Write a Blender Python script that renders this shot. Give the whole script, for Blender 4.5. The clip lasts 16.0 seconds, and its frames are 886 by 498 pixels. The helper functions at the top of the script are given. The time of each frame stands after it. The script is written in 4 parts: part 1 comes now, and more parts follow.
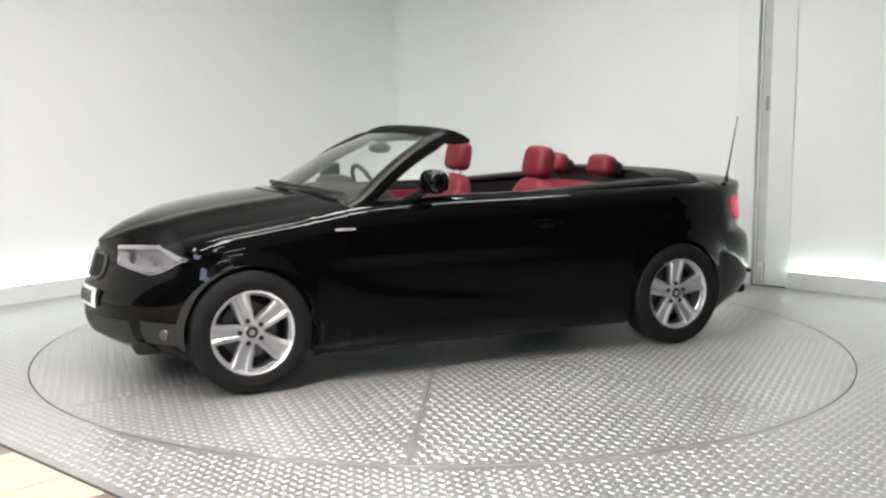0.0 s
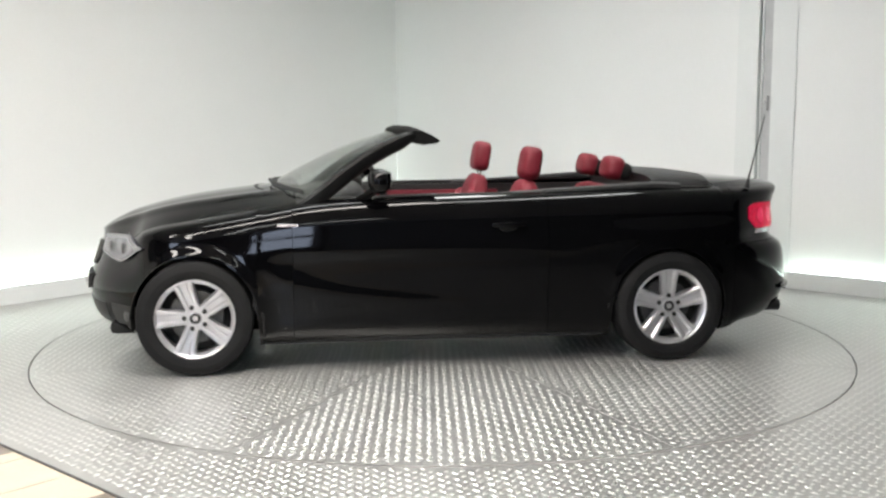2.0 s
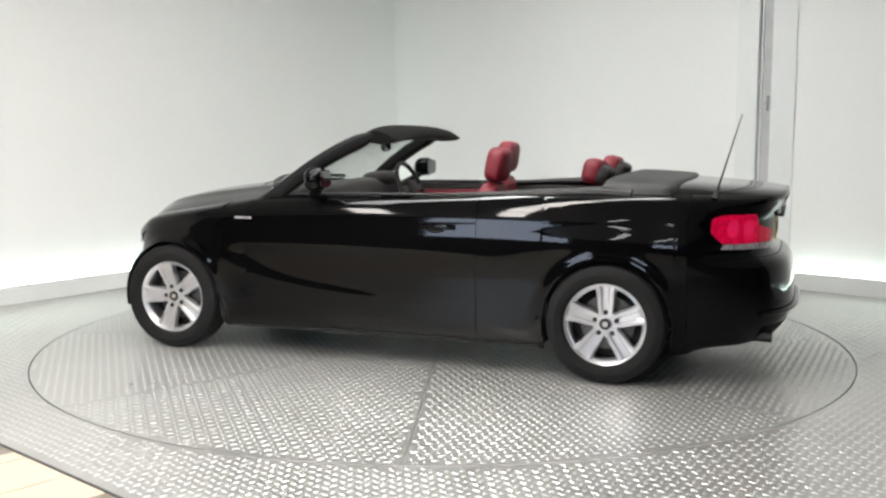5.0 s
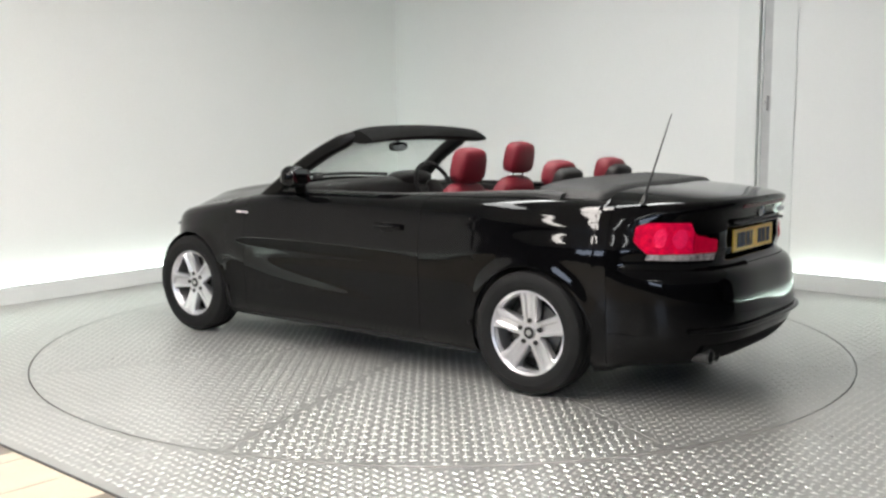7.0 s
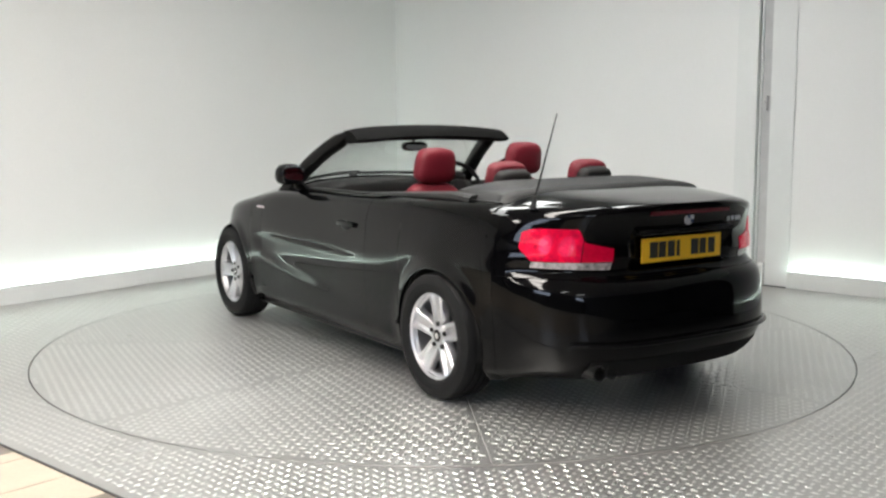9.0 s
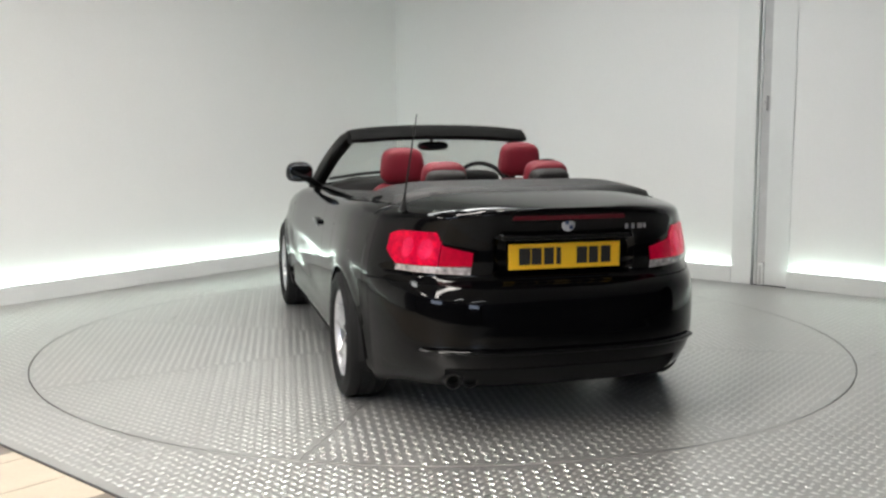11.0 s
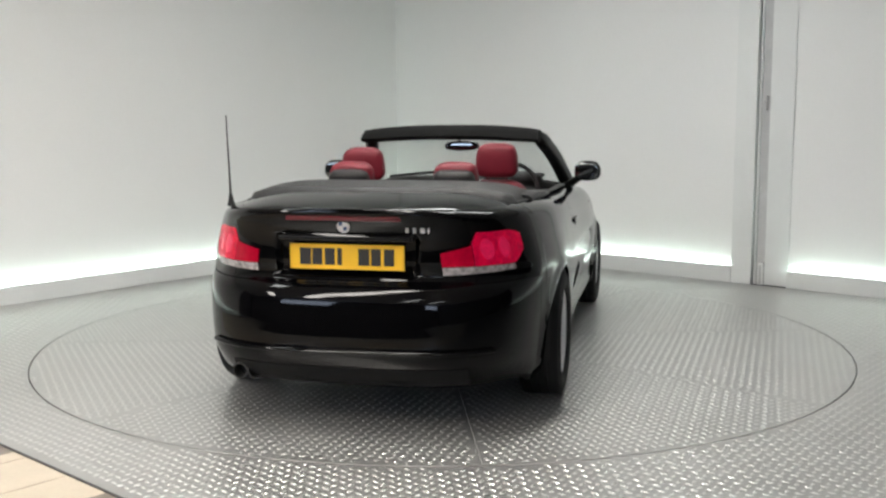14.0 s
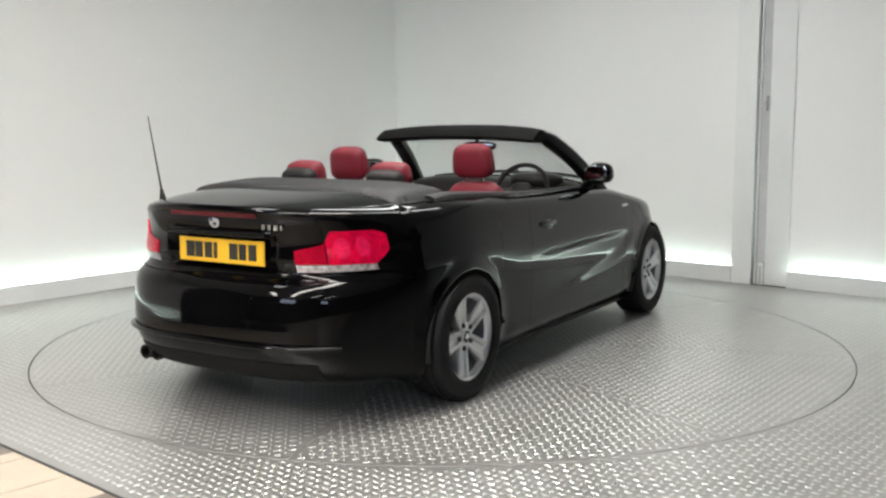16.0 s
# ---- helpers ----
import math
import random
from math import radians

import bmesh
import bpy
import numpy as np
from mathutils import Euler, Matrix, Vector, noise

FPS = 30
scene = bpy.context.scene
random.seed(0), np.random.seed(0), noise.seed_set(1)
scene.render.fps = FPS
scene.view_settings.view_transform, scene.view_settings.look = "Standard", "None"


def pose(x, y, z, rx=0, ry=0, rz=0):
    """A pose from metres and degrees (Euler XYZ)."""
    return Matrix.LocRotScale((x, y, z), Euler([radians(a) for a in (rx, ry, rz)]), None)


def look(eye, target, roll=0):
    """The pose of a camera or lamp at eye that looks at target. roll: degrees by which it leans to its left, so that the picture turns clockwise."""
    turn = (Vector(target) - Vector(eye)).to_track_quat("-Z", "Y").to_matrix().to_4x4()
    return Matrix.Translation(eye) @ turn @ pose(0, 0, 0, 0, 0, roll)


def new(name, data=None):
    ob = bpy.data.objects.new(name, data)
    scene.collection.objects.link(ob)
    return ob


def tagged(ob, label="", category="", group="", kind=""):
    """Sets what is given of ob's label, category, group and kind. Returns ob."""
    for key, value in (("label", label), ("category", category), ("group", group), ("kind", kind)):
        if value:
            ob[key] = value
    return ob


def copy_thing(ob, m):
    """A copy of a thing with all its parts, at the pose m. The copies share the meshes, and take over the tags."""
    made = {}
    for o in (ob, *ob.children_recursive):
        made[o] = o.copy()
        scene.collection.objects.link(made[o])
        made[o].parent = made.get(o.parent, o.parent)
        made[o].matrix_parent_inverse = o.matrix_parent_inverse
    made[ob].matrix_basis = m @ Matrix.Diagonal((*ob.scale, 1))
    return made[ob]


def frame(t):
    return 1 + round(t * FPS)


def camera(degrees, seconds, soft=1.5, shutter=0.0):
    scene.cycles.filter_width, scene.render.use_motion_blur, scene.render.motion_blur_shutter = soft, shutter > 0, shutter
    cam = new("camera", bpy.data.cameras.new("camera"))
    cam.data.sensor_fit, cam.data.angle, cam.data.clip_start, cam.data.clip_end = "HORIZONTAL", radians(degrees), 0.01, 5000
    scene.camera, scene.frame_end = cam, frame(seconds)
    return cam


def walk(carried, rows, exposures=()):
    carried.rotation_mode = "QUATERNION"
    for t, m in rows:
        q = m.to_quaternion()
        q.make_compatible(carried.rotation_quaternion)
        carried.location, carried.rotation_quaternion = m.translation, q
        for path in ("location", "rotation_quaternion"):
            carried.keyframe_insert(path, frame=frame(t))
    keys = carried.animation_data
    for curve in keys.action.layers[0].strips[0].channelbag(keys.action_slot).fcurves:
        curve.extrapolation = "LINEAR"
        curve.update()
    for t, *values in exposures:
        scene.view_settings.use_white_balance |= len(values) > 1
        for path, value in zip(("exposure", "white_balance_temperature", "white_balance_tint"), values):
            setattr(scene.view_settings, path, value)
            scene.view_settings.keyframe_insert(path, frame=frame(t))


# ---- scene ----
cam = camera(47.91, 16.0, soft=2.5)
EYE = (0.0, -6.3101, 1.3544)
CAM_POSE = look(EYE, (0.00433, -0.3564, 0.6102), roll=-0.1945)
walk(cam, [(0.0, CAM_POSE), (16.0, CAM_POSE)], exposures=((0.0, 0.07), (4.0, 0.06), (8.0, -0.06), (12.0, -0.30), (14.0, -0.34), (16.0, -0.22)))

# ---- world and exposure: an enclosed hall, lit by its own lamps ----
world = bpy.data.worlds.new("world")
world.use_nodes = True
world.node_tree.nodes["Background"].inputs[0].default_value = (0.02, 0.02, 0.022, 1)
scene.world = world

CEILING_LAMP = 17.0
FRONT_LAMP = 44.0
CEILING_TINT = (0.965, 0.98, 0.96)
FRONT_TINT = (1.0, 0.945, 0.885)
COVE_LAMP = 54.0
COVE_TINT = (0.80, 1.0, 0.90)
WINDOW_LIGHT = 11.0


# ---- materials ----
def material(name, base, rough=0.5, metal=0.0, vary=0.0, scale=8.0, bump=0.0, bump_scale=60.0,
             coat=0.0, coat_rough=0.03, coat_ior=1.5, transmission=0.0, emission=None, strength=0.0, rough_vary=0.0, spec=0.5, tint=None):
    m = bpy.data.materials.new(name)
    m.use_nodes = True
    nt = m.node_tree
    b = nt.nodes["Principled BSDF"]
    b.inputs["Base Color"].default_value = (*base, 1)
    b.inputs["Roughness"].default_value = rough
    b.inputs["Metallic"].default_value = metal
    b.inputs["Coat Weight"].default_value = coat
    b.inputs["Coat Roughness"].default_value = coat_rough
    b.inputs["Coat IOR"].default_value = coat_ior
    b.inputs["Transmission Weight"].default_value = transmission
    b.inputs["Specular IOR Level"].default_value = spec
    if emission:
        b.inputs["Emission Color"].default_value = (*emission, 1)
        b.inputs["Emission Strength"].default_value = strength
        if strength < 1.0:
            m.cycles.emission_sampling = "NONE"
    if vary or bump or rough_vary:
        tc = nt.nodes.new("ShaderNodeTexCoord")
        n1 = nt.nodes.new("ShaderNodeTexNoise")
        n1.inputs["Scale"].default_value = scale
        n1.inputs["Detail"].default_value = 6
        nt.links.new(tc.outputs["Object"], n1.inputs["Vector"])
        n2 = nt.nodes.new("ShaderNodeTexNoise")
        n2.inputs["Scale"].default_value = bump_scale
        n2.inputs["Detail"].default_value = 4
        nt.links.new(tc.outputs["Object"], n2.inputs["Vector"])
        if vary:
            add = nt.nodes.new("ShaderNodeMath")
            add.operation = "MULTIPLY_ADD"
            add.inputs[1].default_value = 0.65
            nt.links.new(n1.outputs["Fac"], add.inputs[0])
            sc = nt.nodes.new("ShaderNodeMath")
            sc.operation = "MULTIPLY"
            sc.inputs[1].default_value = 0.35
            nt.links.new(n2.outputs["Fac"], sc.inputs[0])
            nt.links.new(sc.outputs[0], add.inputs[2])
            ramp = nt.nodes.new("ShaderNodeValToRGB")
            lo = tint or tuple(max(0.0, c * (1 - vary)) for c in base)
            hi = tuple(min(1.0, c * (1 + vary)) for c in base)
            ramp.color_ramp.elements[0].position, ramp.color_ramp.elements[1].position = 0.3, 0.7
            ramp.color_ramp.elements[0].color, ramp.color_ramp.elements[1].color = (*lo, 1), (*hi, 1)
            nt.links.new(add.outputs[0], ramp.inputs[0])
            nt.links.new(ramp.outputs[0], b.inputs["Base Color"])
        if rough_vary:
            mr = nt.nodes.new("ShaderNodeMapRange")
            mr.inputs["To Min"].default_value = max(0.0, rough - rough_vary)
            mr.inputs["To Max"].default_value = min(1.0, rough + rough_vary)
            nt.links.new(n1.outputs["Fac"], mr.inputs["Value"])
            nt.links.new(mr.outputs[0], b.inputs["Roughness"])
        if bump:
            bn = nt.nodes.new("ShaderNodeBump")
            bn.inputs["Strength"].default_value = bump
            bn.inputs["Distance"].default_value = 0.004
            nt.links.new(n2.outputs["Fac"], bn.inputs["Height"])
            nt.links.new(bn.outputs[0], b.inputs["Normal"])
    return m


M_WALL = material("white_wall_paint", (0.72, 0.72, 0.71), 0.55, vary=0.025, scale=0.7, bump=0.06, bump_scale=45)
M_PLINTH = material("white_plinth_paint", (0.62, 0.63, 0.62), 0.5, vary=0.05, scale=3, bump=0.05)
M_POST = material("white_post_paint", (0.66, 0.67, 0.66), 0.45, vary=0.03, scale=4)
# paints the shading in the post joint; also the grey of bolt and latch
M_GREYGAP = material("grey_gap_shade_and_metal", (0.46, 0.46, 0.46), 0.7, vary=0.1)
M_DARKWALL = material("dark_hall_paint", (0.055, 0.055, 0.058), 0.8, vary=0.1, scale=2)
M_CEIL = material("ceiling_paint", (0.55, 0.55, 0.54), 0.8, vary=0.03, scale=2)
M_TREAD = material("aluminium_tread_plate", (0.45, 0.45, 0.44), 0.31, metal=0.70, vary=0.12, scale=2.2, bump=0.08, bump_scale=220, rough_vary=0.08)
# the raised marks are paler than the plate between them
M_LOZENGE = material("pale_tread_lozenge", (0.68, 0.68, 0.66), 0.36, metal=0.65, vary=0.08, scale=3, rough_vary=0.08)
# dark colour at the bottom of the gap round the turntable
M_SEAM = material("dark_seam", (0.05, 0.05, 0.048), 0.8)
M_JOINT = material("grey_plate_joint", (0.20, 0.20, 0.19), 0.7, vary=0.2)
M_TILE = material("beige_tile", (0.44, 0.38, 0.30), 0.35, vary=0.10, scale=5, bump=0.05)
M_TILE_DARK = material("brown_tile", (0.14, 0.115, 0.095), 0.35, vary=0.2, scale=9)
M_GROUT = material("pale_grout", (0.50, 0.46, 0.39), 0.9, vary=0.1)
M_TRIMSTRIP = material("steel_edge_strip", (0.10, 0.10, 0.10), 0.45, metal=0.4, vary=0.1)
M_LAMP = material("lamp_diffuser", (0.8, 0.8, 0.8), 0.4, emission=CEILING_TINT, strength=CEILING_LAMP)
M_LAMP_WARM = material("warm_lamp_diffuser", (0.8, 0.8, 0.8), 0.4, emission=FRONT_TINT, strength=FRONT_LAMP)
M_COVE = material("cove_light", (0.8, 0.8, 0.8), 0.4, emission=COVE_TINT, strength=COVE_LAMP)
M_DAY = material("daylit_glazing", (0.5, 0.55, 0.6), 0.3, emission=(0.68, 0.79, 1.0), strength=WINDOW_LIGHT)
M_PAINT = material("black_car_paint", (0.0015, 0.0015, 0.0018), 0.4, coat=1.0, coat_rough=0.045, coat_ior=1.29, spec=0.0)
M_SATIN = material("satin_black_plastic", (0.012, 0.012, 0.012), 0.5, vary=0.15, scale=20, bump=0.1, bump_scale=400)
M_MATT = material("matt_black_plastic", (0.007, 0.007, 0.007), 0.8, spec=0.2, vary=0.2, scale=20)
M_TRIM = material("gloss_black_trim", (0.004, 0.004, 0.004), 0.34, spec=0.18)
M_VINYL = material("black_header_vinyl", (0.008, 0.008, 0.008), 0.6, spec=0.02, vary=0.2, scale=30, bump=0.1, bump_scale=400)
M_UNDER = material("underbody_black", (0.006, 0.006, 0.006), 0.85, vary=0.2)
M_CLOTH = material("black_hood_cover", (0.012, 0.012, 0.0125), 0.48, spec=0.35, vary=0.2, scale=30, bump=0.25, bump_scale=500)
M_RUBBER = material("tyre_rubber", (0.008, 0.008, 0.0085), 0.72, spec=0.2, vary=0.2, scale=12, bump=0.15, bump_scale=160)
M_ALLOY = material("silver_alloy", (0.58, 0.58, 0.60), 0.30, metal=0.8, vary=0.05, scale=10, coat=0.2)
M_STEEL = material("brake_steel", (0.11, 0.11, 0.11), 0.4, metal=0.9, vary=0.2, scale=15)
M_PIPE = material("dark_exhaust_steel", (0.05, 0.05, 0.05), 0.3, metal=0.8, vary=0.3, scale=20)
M_CHROME = material("chrome", (0.75, 0.75, 0.76), 0.10, metal=1.0)
M_RED = material("red_leather", (0.135, 0.007, 0.016), 0.55, spec=0.35, vary=0.16, scale=6, bump=0.3, bump_scale=260)
M_REDSEAM = material("dark_red_piping", (0.10, 0.008, 0.012), 0.6)
M_LEATHER = material("black_leather", (0.013, 0.012, 0.012), 0.5, spec=0.25, vary=0.2, scale=10, bump=0.2, bump_scale=260)
M_GLASS = material("windscreen_glass", (0.93, 0.97, 0.95), 0.0, transmission=1.0)
M_LENS = material("clear_lens", (0.95, 0.95, 0.97), 0.02, transmission=1.0)
M_REFLECTOR = material("lamp_reflector", (0.31, 0.30, 0.33), 0.24, metal=0.8, vary=0.5, scale=11)
M_TAIL = material("red_lamp_lens", (0.38, 0.0006, 0.014), 0.28, metal=0.5, spec=0.1, coat=0.08, vary=0.75, scale=26, bump=0.9, bump_scale=55, emission=(1.0, 0.006, 0.09), strength=0.30)
M_TAIL_DARK = material("dark_red_lamp_lens", (0.26, 0.0006, 0.010), 0.24, metal=0.4, spec=0.1, coat=0.12, vary=0.6, scale=30, bump=0.5, bump_scale=90, emission=(1.0, 0.004, 0.07), strength=0.20)
M_TAIL_CORE = material("red_lamp_core", (0.55, 0.004, 0.035), 0.2, metal=0.6, vary=0.5, scale=30, coat=0.25, bump=0.8, bump_scale=80, emission=(1.0, 0.02, 0.13), strength=0.42)
M_TAIL_WHITE = material("clear_lamp_strip", (0.42, 0.38, 0.39), 0.16, metal=0.3, coat=1.0, vary=0.7, scale=34, bump=0.6, bump_scale=60)
M_BRAKELIGHT = material("dark_red_strip", (0.09, 0.002, 0.008), 0.3, spec=0.3)
M_YELLOW = material("yellow_plate", (0.80, 0.47, 0.02), 0.35, vary=0.04, scale=10)
M_WHITE = material("white_plate", (0.75, 0.75, 0.73), 0.35, vary=0.04, scale=10)
M_BLACK = material("black_print", (0.012, 0.012, 0.012), 0.5)
M_BADGE = material("badge_blue", (0.03, 0.06, 0.14), 0.3, coat=0.3)
M_MIRROR = material("mirror_glass", (0.13, 0.14, 0.145), 0.03, metal=1.0)


# ---- mesh helpers ----
def part(name, bm, mat, parent=None, label="", sharp=32, smooth=True):
    me = bpy.data.meshes.new(name)
    bm.to_mesh(me)
    bm.free()
    me.materials.append(mat)
    if smooth:
        me.shade_smooth()
        me.set_sharp_from_angle(angle=radians(sharp))
    ob = new(name, me)
    ob.parent = parent
    if label:
        tagged(ob, label)
    return ob


def same_part(name, source, parent, m):
    ob = new(name, source.data)
    ob.parent = parent
    ob.matrix_basis = m
    return ob


def empty(name):
    ob = new(name)
    ob.empty_display_size = 0.1
    return ob


def box(x0, x1, y0, y1, z0, z1, bevel=0.0, seg=2, m=None):
    bm = bmesh.new()
    bmesh.ops.create_cube(bm, size=1.0)
    for v in bm.verts:
        v.co = Vector(((x0 + x1) / 2 + v.co.x * (x1 - x0), (y0 + y1) / 2 + v.co.y * (y1 - y0), (z0 + z1) / 2 + v.co.z * (z1 - z0)))
    if bevel:
        bmesh.ops.bevel(bm, geom=bm.edges[:], offset=bevel, segments=seg, affect="EDGES", profile=0.6)
    if m is not None:
        bm.transform(m)
        bmesh.ops.recalc_face_normals(bm, faces=bm.faces[:])
    return bm


def grid(P, close=False, bm=None):
    """A sheet through an array of points, nu x nv x 3; close joins the last v to the first."""
    bm = bm or bmesh.new()
    nu, nv = P.shape[:2]
    vs = [[bm.verts.new(P[i, j]) for j in range(nv)] for i in range(nu)]
    for i in range(nu - 1):
        for j in range(nv if close else nv - 1):
            k = (j + 1) % nv
            bm.faces.new((vs[i][j], vs[i + 1][j], vs[i + 1][k], vs[i][k]))
    return bm, vs


def normals(P):
    a, b = np.gradient(P, axis=0), np.gradient(P, axis=1)
    n = np.cross(a, b)
    n /= np.linalg.norm(n, axis=2, keepdims=True) + 1e-9
    out = P - np.array([0.75, 0.0, 0.0]) * P - np.array([0, 0, 0.4])
    return n * np.sign((n * out).sum(2, keepdims=True) + 1e-9)


def slab(P, thick=0.012, offset=0.0, bm=None):
    """A closed plate whose outer face is the sheet P pushed out by offset."""
    n = normals(P)
    A, B = P + n * offset, P + n * (offset - thick)
    bm = bm or bmesh.new()
    nu, nv = P.shape[:2]
    va = [[bm.verts.new(A[i, j]) for j in range(nv)] for i in range(nu)]
    vb = [[bm.verts.new(B[i, j]) for j in range(nv)] for i in range(nu)]
    for i in range(nu - 1):
        for j in range(nv - 1):
            bm.faces.new((va[i][j], va[i + 1][j], va[i + 1][j + 1], va[i][j + 1]))
            bm.faces.new((vb[i][j], vb[i][j + 1], vb[i + 1][j + 1], vb[i + 1][j]))
    for i in range(nu - 1):
        for j in (0, nv - 1):
            bm.faces.new((va[i][j], vb[i][j], vb[i + 1][j], va[i + 1][j]))
    for j in range(nv - 1):
        for i in (0, nu - 1):
            bm.faces.new((va[i][j], va[i][j + 1], vb[i][j + 1], vb[i][j]))
    bmesh.ops.recalc_face_normals(bm, faces=bm.faces[:])
    return bm


def lathe(profile, steps=48, axis="y"):
    """A closed ring of revolution from (radius, along) pairs."""
    P = np.zeros((steps, len(profile), 3))
    for i in range(steps):
        a = 2 * math.pi * i / steps
        for j, (r, h) in enumerate(profile):
            P[i, j] = (r * math.cos(a), h, r * math.sin(a)) if axis == "y" else (r * math.cos(a), r * math.sin(a), h)
    bm, _ = grid(np.concatenate([P, P[:1]]), close=False)
    bmesh.ops.remove_doubles(bm, verts=bm.verts[:], dist=1e-5)
    bmesh.ops.recalc_face_normals(bm, faces=bm.faces[:])
    return bm


def sweep(path, rx, ry, steps=12, power=2.6, up=(0, 0, 1)):
    """A rounded bar along a path; rx and ry may be numbers or one per point."""
    path = [Vector(p) for p in path]
    n = len(path)
    rx = [rx] * n if isinstance(rx, (int, float)) else rx
    ry = [ry] * n if isinstance(ry, (int, float)) else ry
    bm = bmesh.new()
    rings = []
    for i, p in enumerate(path):
        d = (path[min(i + 1, n - 1)] - path[max(i - 1, 0)]).normalized()
        side = d.cross(Vector(up)).normalized()
        top = side.cross(d)
        ring = []
        for k in range(steps):
            a = 2 * math.pi * k / steps
            c, s = math.cos(a), math.sin(a)
            ring.append(bm.verts.new(p + side * (rx[i] * math.copysign(abs(c) ** (2 / power), c)) + top * (ry[i] * math.copysign(abs(s) ** (2 / power), s))))
        rings.append(ring)
    for a, b in zip(rings, rings[1:]):
        for k in range(steps):
            bm.faces.new((a[k], a[(k + 1) % steps], b[(k + 1) % steps], b[k]))
    bm.faces.new(rings[0])
    bm.faces.new(rings[-1])
    bmesh.ops.recalc_face_normals(bm, faces=bm.faces[:])
    return bm


def cushion(sx, sy, sz, m, power=3.2, nu=20, nv=14, pinch=0.0):
    """A padded block: a superellipsoid of half sizes sx, sy, sz, narrowed towards its top by pinch."""
    P = np.zeros((nu, nv, 3))

    def sp(c, e):
        return math.copysign(abs(c) ** e, c)
    e = 2 / power
    for i in range(nu):
        a = 2 * math.pi * i / nu
        for j in range(nv):
            b = -math.pi / 2 + math.pi * j / (nv - 1)
            z = sp(math.sin(b), e)
            k = 1 - pinch * (z + 1) / 2
            P[i, j] = (sx * sp(math.cos(b), e) * sp(math.cos(a), e), sy * k * sp(math.cos(b), e) * sp(math.sin(a), e), sz * z)
    bm, _ = grid(np.concatenate([P, P[:1]]))
    bmesh.ops.remove_doubles(bm, verts=bm.verts[:], dist=1e-5)
    bmesh.ops.recalc_face_normals(bm, faces=bm.faces[:])
    bm.transform(m)
    return bm


def curve_of(*keys):
    """A smooth function through (x, value) pairs."""
    xs = np.array([k[0] for k in keys], float)
    ys = np.array([k[1] for k in keys], float)
    slope = np.gradient(ys, xs)

    def f(x):
        x = np.clip(x, xs[0], xs[-1])
        i = np.clip(np.searchsorted(xs, x) - 1, 0, len(xs) - 2)
        h = xs[i + 1] - xs[i]
        t = (x - xs[i]) / h
        return ((2 * t ** 3 - 3 * t ** 2 + 1) * ys[i] + (t ** 3 - 2 * t ** 2 + t) * h * slope[i]
                + (3 * t ** 2 - 2 * t ** 3) * ys[i + 1] + (t ** 3 - t ** 2) * h * slope[i + 1])
    return f


def smoothstep(t):
    t = np.clip(t, 0, 1)
    return t * t * (3 - 2 * t)


# ---- the room ----
CORNER = Vector((-0.493, 4.744, 0))
ALONG_L = Vector((-0.6178, -0.7864, 0))     # along the left wall, from the corner
ALONG_R = Vector((0.7525, -0.6586, 0))      # along the right wall, from the corner
OUT_L = Vector((-0.7864, 0.6178, 0))
OUT_R = Vector((0.6586, 0.7525, 0))
ROOM_H = 3.4
RECESS = 0.07
HALL = 13.0


def frame_m(origin, along, out):
    """A pose whose x runs along a wall, whose y points out of the room and whose z is up."""
    return Matrix(((along.x, out.x, 0, origin.x), (along.y, out.y, 0, origin.y), (0, 0, 1, 0), (0, 0, 0, 1)))


ML = frame_m(CORNER, ALONG_L, OUT_L)
MR = frame_m(CORNER, ALONG_R, OUT_R)


